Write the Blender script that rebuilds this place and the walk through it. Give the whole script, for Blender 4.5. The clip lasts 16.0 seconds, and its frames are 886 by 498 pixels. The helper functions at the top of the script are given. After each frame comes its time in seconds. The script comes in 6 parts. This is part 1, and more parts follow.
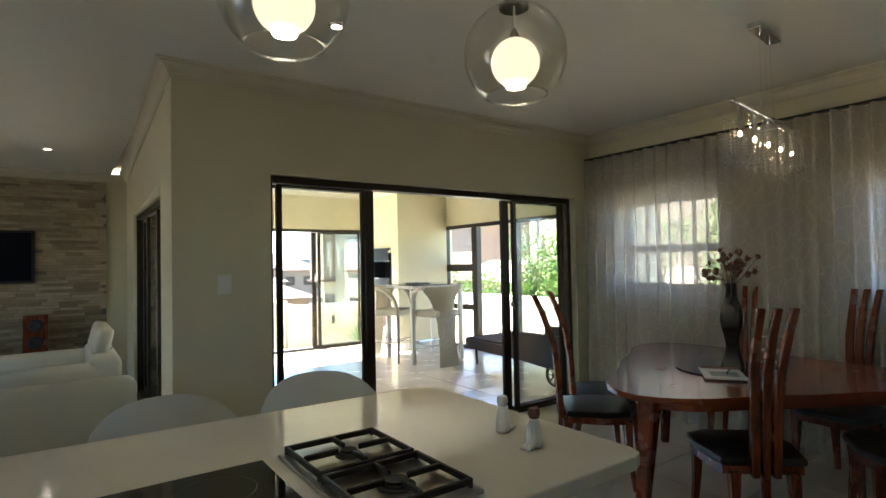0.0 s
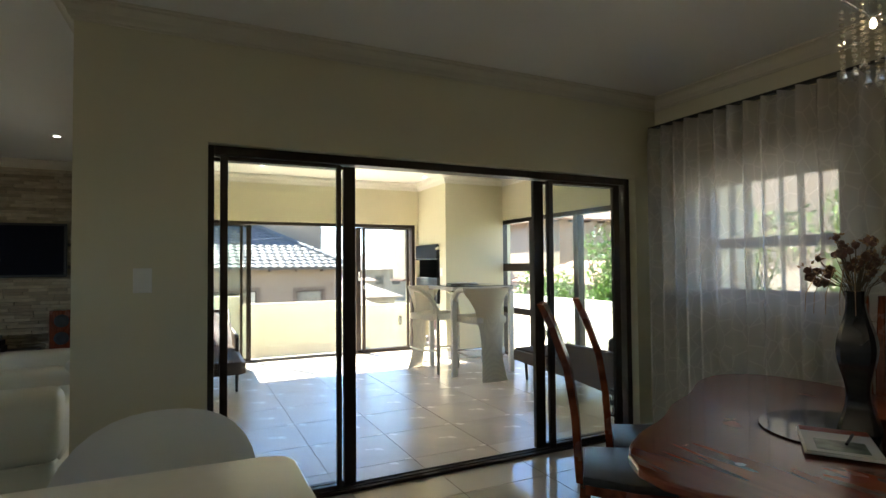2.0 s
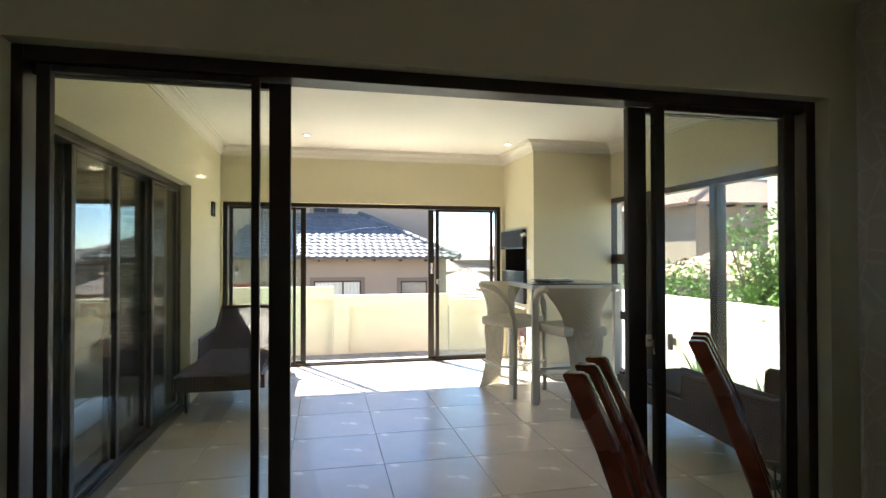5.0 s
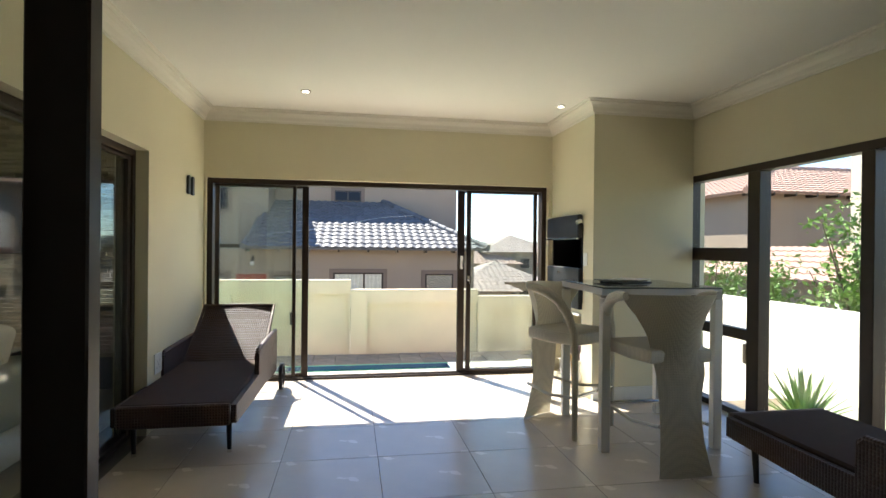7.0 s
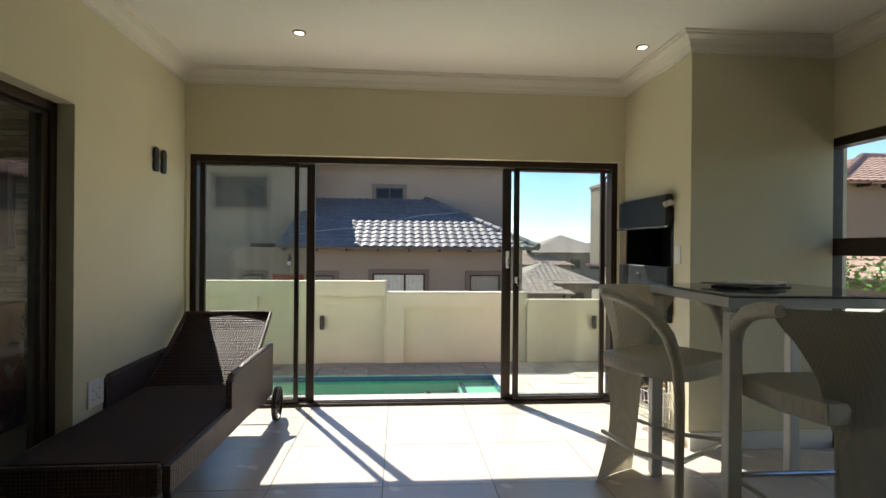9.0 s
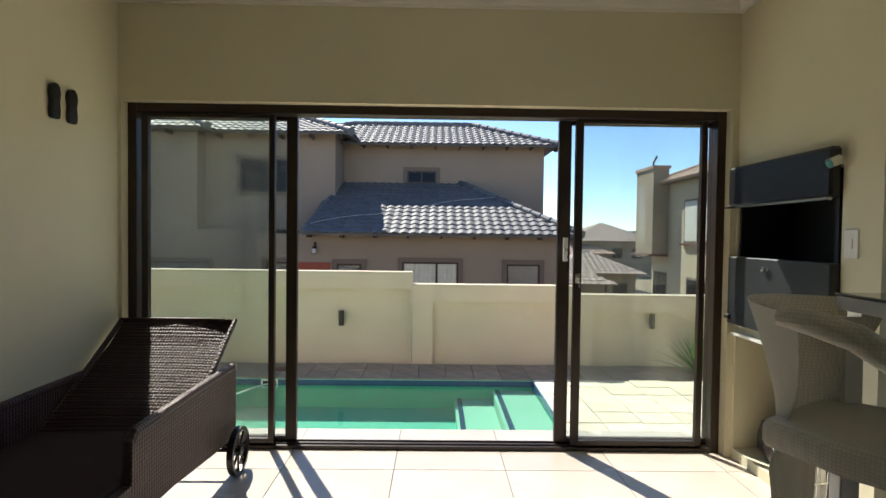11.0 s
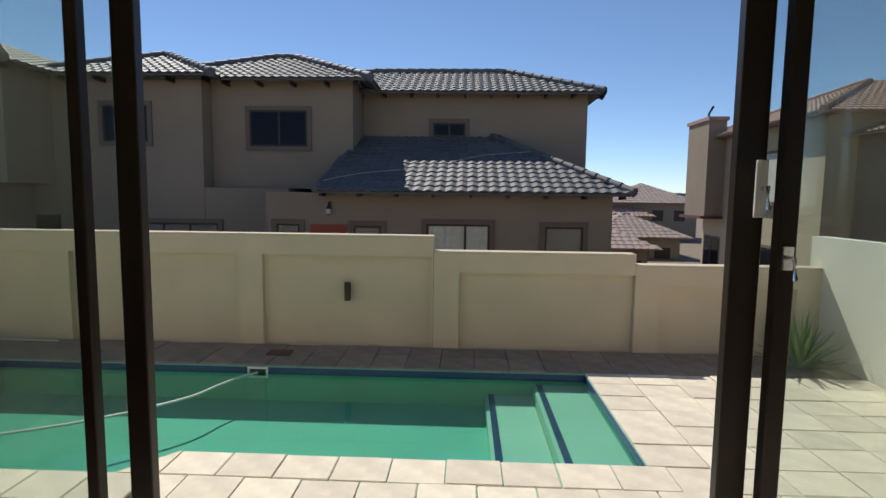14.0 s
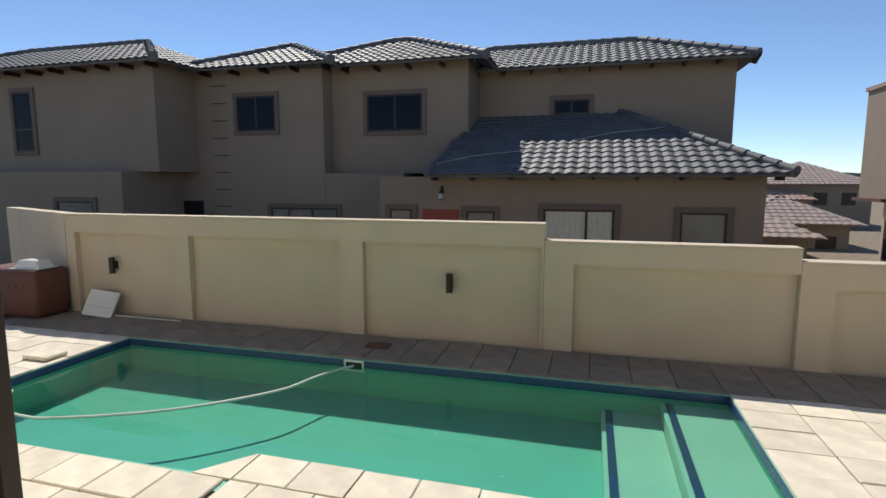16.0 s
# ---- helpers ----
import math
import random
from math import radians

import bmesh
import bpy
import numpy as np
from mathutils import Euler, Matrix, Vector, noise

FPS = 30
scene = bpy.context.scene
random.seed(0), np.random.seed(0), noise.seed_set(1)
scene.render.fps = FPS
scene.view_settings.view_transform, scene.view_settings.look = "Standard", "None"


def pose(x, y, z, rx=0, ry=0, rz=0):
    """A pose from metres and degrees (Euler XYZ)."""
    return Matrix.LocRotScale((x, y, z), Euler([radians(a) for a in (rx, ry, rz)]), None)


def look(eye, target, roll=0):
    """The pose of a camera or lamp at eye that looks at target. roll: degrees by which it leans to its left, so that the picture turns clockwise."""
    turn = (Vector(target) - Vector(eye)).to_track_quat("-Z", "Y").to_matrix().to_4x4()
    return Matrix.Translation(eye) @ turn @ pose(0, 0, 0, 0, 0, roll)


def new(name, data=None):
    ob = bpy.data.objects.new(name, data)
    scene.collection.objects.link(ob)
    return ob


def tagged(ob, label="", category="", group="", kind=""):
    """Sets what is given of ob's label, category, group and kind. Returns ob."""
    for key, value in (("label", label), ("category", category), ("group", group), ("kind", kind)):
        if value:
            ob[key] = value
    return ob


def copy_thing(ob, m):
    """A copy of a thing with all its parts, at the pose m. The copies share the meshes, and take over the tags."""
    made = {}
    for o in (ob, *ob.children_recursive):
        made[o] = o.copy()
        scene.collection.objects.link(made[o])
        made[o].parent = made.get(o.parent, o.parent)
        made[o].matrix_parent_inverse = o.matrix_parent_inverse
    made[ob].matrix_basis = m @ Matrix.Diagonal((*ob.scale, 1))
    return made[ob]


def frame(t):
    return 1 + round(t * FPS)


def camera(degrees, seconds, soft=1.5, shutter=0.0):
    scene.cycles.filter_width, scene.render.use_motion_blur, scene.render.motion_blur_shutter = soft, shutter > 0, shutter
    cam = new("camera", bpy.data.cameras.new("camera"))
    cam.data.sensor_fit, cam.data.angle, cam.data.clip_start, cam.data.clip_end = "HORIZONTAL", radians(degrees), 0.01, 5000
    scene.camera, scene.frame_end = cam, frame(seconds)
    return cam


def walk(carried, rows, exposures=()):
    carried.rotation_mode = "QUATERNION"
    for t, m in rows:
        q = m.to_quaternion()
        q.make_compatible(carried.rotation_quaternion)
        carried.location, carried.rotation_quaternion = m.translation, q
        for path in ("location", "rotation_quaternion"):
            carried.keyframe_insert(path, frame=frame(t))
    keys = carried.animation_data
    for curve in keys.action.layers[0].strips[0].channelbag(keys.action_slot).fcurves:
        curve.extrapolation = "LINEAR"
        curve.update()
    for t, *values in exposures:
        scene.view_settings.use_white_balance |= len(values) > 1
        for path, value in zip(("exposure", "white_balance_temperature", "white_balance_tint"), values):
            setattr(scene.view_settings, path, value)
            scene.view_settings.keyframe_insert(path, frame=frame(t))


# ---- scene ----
cam = camera(79.5, 16.0)
PATH = [
    (0, (1.159, -0.011, 1.415), (2.326, 1.612, 1.466), -1.1),
    (0.5, (1.446, 0.104, 1.407), (2.551, 1.77, 1.462), -0.9),
    (1, (1.711, 0.232, 1.38), (2.742, 1.945, 1.442), -1.1),
    (1.5, (1.943, 0.362, 1.377), (2.91, 2.111, 1.434), -0.6),
    (2, (2.212, 0.475, 1.37), (3.08, 2.275, 1.429), -0.5),
    (2.5, (2.435, 0.607, 1.373), (3.216, 2.447, 1.43), -0.3),
    (3, (2.655, 0.742, 1.354), (3.355, 2.615, 1.409), -0.0),
    (3.5, (2.875, 0.921, 1.34), (3.492, 2.823, 1.393), -0.0),
    (4, (3.068, 1.163, 1.37), (3.599, 3.091, 1.41), -0.2),
    (6.5, (3.428, 2.655, 1.355), (3.797, 4.621, 1.359), 0.6),
    (7, (3.487, 2.98, 1.36), (3.826, 4.951, 1.353), 0.6),
    (7.5, (3.527, 3.265, 1.325), (3.841, 5.240, 1.327), 0.5),
    (8, (3.596, 3.564, 1.307), (3.862, 5.547, 1.312), 0.5),
    (8.5, (3.669, 3.868, 1.3), (3.884, 5.857, 1.302), 0.4),
    (9, (3.749, 4.15, 1.295), (3.911, 6.143, 1.29), 0.5),
    (11.5, (3.881, 5.696, 1.258), (3.888, 7.695, 1.185), 0.7),
    (12.5, (3.878, 6.309, 1.175), (3.849, 8.305, 1.052), 0.7),
    (13, (3.895, 6.669, 1.129), (3.852, 8.663, 0.986), 0.8),
    (13.5, (3.928, 6.86, 1.145), (3.866, 8.852, 0.976), 0.7),
    (14, (3.925, 7.185, 1.17), (3.842, 9.174, 0.977), 0.7),
    (14.5, (3.948, 7.405, 1.168), (3.814, 9.391, 0.967), 0.6),
    (15, (3.977, 7.627, 1.163), (3.755, 9.603, 0.954), 0.6),
    (15.5, (4.009, 7.808, 1.157), (3.646, 9.762, 0.929), 0.4),
    (16, (4.026, 7.953, 1.155), (3.495, 9.864, 0.901), -0.0),
]
EXPOSURES = ((0.0, 3.72), (1.5, 3.35), (3.5, 2.95), (6.5, 2.2), (8.5, 1.3), (11.5, 0.8), (12.5, 0.35), (13.5, -0.1), (15.0, -0.05), (16.0, 0.0))
walk(cam, [(t, look(eye, target, roll)) for t, eye, target, roll in PATH], EXPOSURES)

# ---- sky, sun, exposure ----
SUN_ELEV, SUN_DIR = 49.0, (-0.46, 0.89)
world = bpy.data.worlds.new("sky")
scene.world = world
world.use_nodes = True
wn = world.node_tree.nodes
sky = wn.new("ShaderNodeTexSky")
sky.sky_type = "NISHITA"
sky.sun_disc = False
sky.sun_elevation = radians(SUN_ELEV)
sky.sun_rotation = math.atan2(SUN_DIR[0], SUN_DIR[1])
sky.altitude = 1400
sky.air_density = 0.85
sky.dust_density = 0.0
sky.ozone_density = 4.0
wn["Background"].inputs["Strength"].default_value = 0.13
world.node_tree.links.new(sky.outputs[0], wn["Background"].inputs["Color"])
sun = new("sun", bpy.data.lights.new("sun", "SUN"))
sun.data.energy, sun.data.angle, sun.data.color = 4.6, radians(0.6), (1.0, 0.95, 0.86)
sun.matrix_world = look((SUN_DIR[0] * 30, SUN_DIR[1] * 30, 30 * math.tan(radians(SUN_ELEV))), (0, 0, 0))


# ---- materials ----
def mat(name, color, rough=0.5, metal=0.0, vary=0.06, scale=6.0, bump=0.0, fine=120.0, random_tint=0.0, spec=0.5, coat=0.0):
    """Plain surface with two scales of variation: broad stains and fine relief."""
    m = bpy.data.materials.new(name)
    m.use_nodes = True
    nt = m.node_tree
    N, L = nt.nodes, nt.links
    p = N["Principled BSDF"]
    p.inputs["Roughness"].default_value = rough
    p.inputs["Metallic"].default_value = metal
    p.inputs["Specular IOR Level"].default_value = spec
    p.inputs["Coat Weight"].default_value = coat
    tc = N.new("ShaderNodeTexCoord")
    n1 = N.new("ShaderNodeTexNoise")
    n1.inputs["Scale"].default_value, n1.inputs["Detail"].default_value = scale, 6
    L.new(tc.outputs["Object"], n1.inputs["Vector"])
    hsv = N.new("ShaderNodeHueSaturation")
    hsv.inputs["Color"].default_value = (*color, 1)
    mr = N.new("ShaderNodeMapRange")
    mr.inputs["From Min"].default_value, mr.inputs["From Max"].default_value = 0.25, 0.75
    mr.inputs["To Min"].default_value, mr.inputs["To Max"].default_value = 1 - vary, 1 + vary
    L.new(n1.outputs["Fac"], mr.inputs["Value"])
    val = mr.outputs["Result"]
    if random_tint:
        oi = N.new("ShaderNodeObjectInfo")
        r2 = N.new("ShaderNodeMapRange")
        r2.inputs["To Min"].default_value, r2.inputs["To Max"].default_value = 1 - random_tint, 1 + random_tint
        L.new(oi.outputs["Random"], r2.inputs["Value"])
        mu = N.new("ShaderNodeMath")
        mu.operation = "MULTIPLY"
        L.new(val, mu.inputs[0])
        L.new(r2.outputs["Result"], mu.inputs[1])
        val = mu.outputs[0]
    L.new(val, hsv.inputs["Value"])
    L.new(hsv.outputs["Color"], p.inputs["Base Color"])
    rr = N.new("ShaderNodeMapRange")
    rr.inputs["To Min"].default_value, rr.inputs["To Max"].default_value = max(0.0, rough - 0.06), min(1.0, rough + 0.08)
    L.new(n1.outputs["Fac"], rr.inputs["Value"])
    L.new(rr.outputs["Result"], p.inputs["Roughness"])
    if bump:
        n2 = N.new("ShaderNodeTexNoise")
        n2.inputs["Scale"].default_value, n2.inputs["Detail"].default_value = fine, 4
        L.new(tc.outputs["Object"], n2.inputs["Vector"])
        b = N.new("ShaderNodeBump")
        b.inputs["Strength"].default_value, b.inputs["Distance"].default_value = bump, 0.004
        L.new(n2.outputs["Fac"], b.inputs["Height"])
        L.new(b.outputs["Normal"], p.inputs["Normal"])
    return m


def glass_mat(name, tint, dirt=0.0, mirror=1.0, film=(0.7, 0.7, 0.66)):
    """Thin window glass: clear, with a Fresnel gloss and a little dust."""
    m = bpy.data.materials.new(name)
    m.use_nodes = True
    nt = m.node_tree
    N, L = nt.nodes, nt.links
    N.remove(N["Principled BSDF"])
    tr, gl, mx, fr = N.new("ShaderNodeBsdfTransparent"), N.new("ShaderNodeBsdfGlossy"), N.new("ShaderNodeMixShader"), N.new("ShaderNodeLayerWeight")
    tr.inputs[0].default_value = (*tint, 1)
    gl.inputs["Roughness"].default_value = 0.0
    pw, ma = N.new("ShaderNodeMath"), N.new("ShaderNodeMath")
    pw.operation, ma.operation = "POWER", "MULTIPLY_ADD"
    pw.inputs[1].default_value, ma.inputs[1].default_value, ma.inputs[2].default_value = 5.0, 0.9 * mirror, 0.035 * mirror
    L.new(fr.outputs["Facing"], pw.inputs[0])
    L.new(pw.outputs[0], ma.inputs[0])
    L.new(ma.outputs[0], mx.inputs[0])
    L.new(tr.outputs[0], mx.inputs[1])
    L.new(gl.outputs[0], mx.inputs[2])
    out = mx.outputs[0]
    if dirt:
        df, m2, ns, mr, tc = N.new("ShaderNodeBsdfDiffuse"), N.new("ShaderNodeMixShader"), N.new("ShaderNodeTexNoise"), N.new("ShaderNodeMapRange"), N.new("ShaderNodeTexCoord")
        df.inputs[0].default_value = (*film, 1)
        ns.inputs["Scale"].default_value, ns.inputs["Detail"].default_value = 1.6, 5
        L.new(tc.outputs["Object"], ns.inputs["Vector"])
        mr.inputs["From Min"].default_value, mr.inputs["From Max"].default_value = 0.35, 0.75
        mr.inputs["To Min"].default_value, mr.inputs["To Max"].default_value = dirt * 0.3, dirt
        L.new(ns.outputs["Fac"], mr.inputs["Value"])
        L.new(mr.outputs["Result"], m2.inputs[0])
        L.new(out, m2.inputs[1])
        L.new(df.outputs[0], m2.inputs[2])
        out = m2.outputs[0]
    L.new(out, N["Material Output"].inputs[0])
    return m


def emit_mat(name, color, strength):
    m = bpy.data.materials.new(name)
    m.use_nodes = True
    p = m.node_tree.nodes["Principled BSDF"]
    p.inputs["Base Color"].default_value = (0.8, 0.8, 0.8, 1)
    p.inputs["Emission Color"].default_value = (*color, 1)
    p.inputs["Emission Strength"].default_value = strength
    return m


def wood_mat(name, dark, light, rough=0.3, scale=3.0, coat=0.0):
    m = mat(name, light, rough, coat=coat)
    nt = m.node_tree
    N, L = nt.nodes, nt.links
    tc, mp, ns, cr = N.new("ShaderNodeTexCoord"), N.new("ShaderNodeMapping"), N.new("ShaderNodeTexNoise"), N.new("ShaderNodeValToRGB")
    mp.inputs["Scale"].default_value = (scale * 9, scale, scale * 1.2)
    L.new(tc.outputs["Object"], mp.inputs[0])
    L.new(mp.outputs[0], ns.inputs["Vector"])
    ns.inputs["Scale"].default_value, ns.inputs["Detail"].default_value, ns.inputs["Distortion"].default_value = 1.5, 8, 1.2
    cr.color_ramp.elements[0].position, cr.color_ramp.elements[1].position = 0.35, 0.7
    cr.color_ramp.elements[0].color, cr.color_ramp.elements[1].color = (*dark, 1), (*light, 1)
    L.new(ns.outputs["Fac"], cr.inputs[0])
    L.new(cr.outputs[0], N["Principled BSDF"].inputs["Base Color"])
    return m


def weave_mat(name, color, rough=0.55, pitch=0.012, depth=0.35, deep=0.5):
    """Woven strands: alternating ribs as relief and colour."""
    m = mat(name, color, rough)
    nt = m.node_tree
    N, L = nt.nodes, nt.links
    tc, ck, bp, mx = N.new("ShaderNodeTexCoord"), N.new("ShaderNodeTexVoronoi"), N.new("ShaderNodeBump"), N.new("ShaderNodeMixRGB")
    ck.inputs["Scale"].default_value = 1 / pitch
    ck.inputs["Randomness"].default_value = 0.12
    L.new(tc.outputs["Object"], ck.inputs["Vector"])
    bp.invert = True
    bp.inputs["Strength"].default_value, bp.inputs["Distance"].default_value = depth, pitch * 0.6
    L.new(ck.outputs["Distance"], bp.inputs["Height"])
    L.new(bp.outputs[0], N["Principled BSDF"].inputs["Normal"])
    mx.inputs[1].default_value = (*[min(1, c * 1.25) for c in color], 1)
    mx.inputs[2].default_value = (*[c * deep for c in color], 1)
    L.new(ck.outputs["Distance"], mx.inputs[0])
    L.new(mx.outputs[0], N["Principled BSDF"].inputs["Base Color"])
    return m


M_WALL = mat("beige_paint", (0.64, 0.595, 0.42), 0.75, vary=0.03, scale=1.5, bump=0.15, fine=90)
M_CEIL = mat("white_ceiling", (0.78, 0.76, 0.70), 0.8, vary=0.02, scale=1.2, bump=0.05)
M_CORN = mat("cornice_plaster", (0.72, 0.69, 0.60), 0.6, vary=0.02)
M_SKIRT = mat("white_skirting", (0.74, 0.73, 0.68), 0.4, vary=0.03)
M_TILE = mat("cream_porcelain_tile", (0.58, 0.51, 0.43), 0.25, vary=0.12, scale=2.5, bump=0.05, fine=40, random_tint=0.05)
M_GROUT = mat("grey_grout", (0.17, 0.155, 0.135), 0.9)
M_GLOSS = mat("polished_tile", (0.55, 0.51, 0.43), 0.06, vary=0.05, scale=2, random_tint=0.03)
M_ALU = mat("bronze_aluminium", (0.030, 0.019, 0.012), 0.38, metal=0.2, vary=0.15, scale=12)
M_ALU2 = mat("grey_track", (0.32, 0.29, 0.27), 0.4, metal=0.6)
M_GLASS = glass_mat("window_glass", (0.96, 0.975, 0.96), 0.012)
M_GLASS_OUT = glass_mat("dusty_door_glass", (0.93, 0.96, 0.94), 0.045)
M_STEEL = mat("chrome", (0.75, 0.75, 0.75), 0.12, metal=1.0, vary=0.03)
# darker, browner pavers for the rows between pool and garden wall
M_PAVER_B = mat("brown_paver", (0.30, 0.235, 0.175), 0.85, vary=0.25, scale=5, bump=0.5, fine=60, random_tint=0.12)
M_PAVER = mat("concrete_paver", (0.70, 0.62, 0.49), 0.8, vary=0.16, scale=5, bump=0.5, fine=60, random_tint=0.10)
M_EARTH = mat("sandy_soil", (0.22, 0.17, 0.115), 0.95, vary=0.3, scale=3, bump=0.6)
M_GWALL = mat("cream_garden_wall", (0.61, 0.51, 0.38), 0.85, vary=0.07, scale=1.3, bump=0.25, fine=70)
M_WWALL = mat("white_garden_wall", (0.78, 0.74, 0.64), 0.85, vary=0.05, scale=1.3, bump=0.25, fine=70)
M_HOUSE = mat("taupe_render", (0.295, 0.232, 0.172), 0.88, vary=0.10, scale=0.7, bump=0.5, fine=50)
M_HTRIM = mat("brown_window_trim", (0.175, 0.13, 0.10), 0.85, vary=0.05)
M_ROOF = mat("slate_grey_roof_tile", (0.115, 0.117, 0.122), 0.66, vary=0.2, scale=3, bump=0.3, fine=40, random_tint=0.16)
M_ROOF_R = mat("terracotta_roof_tile", (0.38, 0.245, 0.19), 0.7, vary=0.2, scale=2, random_tint=0.15)
M_ROOF_B = mat("brown_roof_tile", (0.34, 0.26, 0.225), 0.7, vary=0.2, scale=2, random_tint=0.15)
M_PGLASS = mat("dark_house_glass", (0.008, 0.009, 0.016), 0.08, vary=0.02, spec=0.12)
M_NET = mat("net_curtain", (0.62, 0.60, 0.55), 0.9, vary=0.15, scale=10)
M_BLIND = mat("grey_blind", (0.16, 0.16, 0.155), 0.8, vary=0.2, scale=3)
M_RDOOR = mat("red_timber", (0.28, 0.045, 0.02), 0.5)
M_POOL = mat("pool_plaster", (0.19, 0.47, 0.36), 0.7, vary=0.08, scale=1.5)
M_POOLSTEP = mat("pool_step_plaster", (0.52, 0.60, 0.48), 0.7, vary=0.06, scale=2)
M_MOSAIC = mat("blue_mosaic", (0.035, 0.06, 0.16), 0.2, vary=0.3, scale=40)
M_BLACK = mat("black_plastic", (0.012, 0.012, 0.013), 0.35)
M_QUARTZ = mat("white_quartz", (0.78, 0.76, 0.68), 0.08, vary=0.02, scale=30)
M_CAB = mat("white_gloss_cabinet", (0.72, 0.71, 0.66), 0.15, vary=0.02)
M_LEATHER = mat("white_leather", (0.62, 0.59, 0.48), 0.42, vary=0.04, scale=4, bump=0.3, fine=160)
M_WHITEP = mat("white_plastic", (0.76, 0.75, 0.70), 0.3, vary=0.02)
M_CHAIR = wood_mat("mahogany", (0.085, 0.018, 0.007), (0.23, 0.052, 0.020), 0.25, 4, coat=0.4)
M_TABLE = wood_mat("cherry_veneer", (0.19, 0.042, 0.017), (0.25, 0.060, 0.024), 0.24, 0.8, coat=0.3)
M_BLEATHER = mat("black_leather", (0.013, 0.012, 0.012), 0.35, bump=0.3, fine=150)
M_RATTAN = weave_mat("brown_wicker", (0.068, 0.034, 0.022), 0.45, 0.017, 1.0)
M_WRATTAN = weave_mat("cream_wicker", (0.47, 0.44, 0.355), 0.6, 0.010, 0.4, 0.78)
M_CUSH = mat("brown_cushion_fabric", (0.036, 0.019, 0.013), 0.95, vary=0.2, scale=8, bump=0.5, fine=300)
M_WHITEM = mat("white_metal", (0.62, 0.60, 0.54), 0.35)
M_IRON = mat("black_cast_iron", (0.02, 0.018, 0.016), 0.55, bump=0.4, fine=80)
M_STONE = mat("ledge_stone", (0.33, 0.275, 0.19), 0.9, vary=0.25, scale=5, bump=0.9, fine=35, random_tint=0.3)
M_LEAF = mat("shrub_leaf", (0.15, 0.26, 0.045), 0.5, vary=0.35, scale=3)
M_AGAVE = mat("agave_leaf", (0.16, 0.27, 0.08), 0.5, vary=0.2, scale=9)
M_BARK = mat("bark", (0.13, 0.09, 0.06), 0.9, bump=0.8, fine=40)
M_PAPER = mat("paper", (0.68, 0.66, 0.62), 0.6, vary=0.2, scale=25)
M_TERRA = mat("clay_brown", (0.12, 0.045, 0.028), 0.6)


# ---- mesh helpers ----
def bm_box(bm, x0, x1, y0, y1, z0, z1, bevel=0.0, seg=1):
    r = bmesh.ops.create_cube(bm, size=1)
    vs = r["verts"]
    for v in vs:
        v.co = Vector((x0 + (v.co.x + 0.5) * (x1 - x0), y0 + (v.co.y + 0.5) * (y1 - y0), z0 + (v.co.z + 0.5) * (z1 - z0)))
    if bevel:
        es = list({e for v in vs for e in v.link_edges})
        bmesh.ops.bevel(bm, geom=es, offset=bevel, segments=seg, affect="EDGES", profile=0.5)
    return bm


def bm_cyl(bm, a, b, r0, r1=None, n=16, caps=True):
    a, b = Vector(a), Vector(b)
    r1 = r0 if r1 is None else r1
    d = b - a
    r = bmesh.ops.create_cone(bm, cap_ends=caps, segments=n, radius1=r0, radius2=r1, depth=d.length)
    m = Matrix.Translation((a + b) / 2) @ d.to_track_quat("Z", "Y").to_matrix().to_4x4()
    bmesh.ops.transform(bm, matrix=m, verts=r["verts"])
    return bm


def bm_tube(bm, pts, r, n=8, flat=1.0):
    """A tube along points; r may be a list of radii."""
    pts = [Vector(p) for p in pts]
    rs = r if isinstance(r, (list, tuple)) else [r] * len(pts)
    rings = []
    for i, p in enumerate(pts):
        d = (pts[min(i + 1, len(pts) - 1)] - pts[max(i - 1, 0)]).normalized()
        up = Vector((0, 0, 1)) if abs(d.z) < 0.95 else Vector((0, 1, 0))
        s = d.cross(up).normalized()
        u = s.cross(d).normalized()
        rings.append([bm.verts.new(p + (s * math.cos(a) + u * math.sin(a) * flat) * rs[i]) for a in [2 * math.pi * k / n for k in range(n)]])
    for a, b in zip(rings, rings[1:]):
        for k in range(n):
            bm.faces.new((a[k], a[(k + 1) % n], b[(k + 1) % n], b[k]))
    bm.faces.new(rings[0][::-1])
    bm.faces.new(rings[-1])
    return bm


def bm_lathe(bm, prof, n=24, at=(0, 0, 0), close=False):
    rings = []
    for r, z in prof:
        rings.append([bm.verts.new((at[0] + r * math.cos(2 * math.pi * k / n), at[1] + r * math.sin(2 * math.pi * k / n), at[2] + z)) for k in range(n)])
    for a, b in zip(rings, rings[1:]):
        for k in range(n):
            bm.faces.new((a[k], a[(k + 1) % n], b[(k + 1) % n], b[k]))
    if close:
        bm.faces.new(rings[0][::-1])
        bm.faces.new(rings[-1])
    return bm


def bm_prism(bm, poly, z0, z1, bevel=0.0):
    lo = [bm.verts.new((x, y, z0)) for x, y in poly]
    hi = [bm.verts.new((x, y, z1)) for x, y in poly]
    n = len(poly)
    fs = [bm.faces.new(hi), bm.faces.new(lo[::-1])]
    for k in range(n):
        fs.append(bm.faces.new((lo[k], lo[(k + 1) % n], hi[(k + 1) % n], hi[k])))
    if bevel:
        es = list({e for f in fs[:2] for e in f.edges})
        bmesh.ops.bevel(bm, geom=es, offset=bevel, segments=2, affect="EDGES", profile=0.5)
    return bm


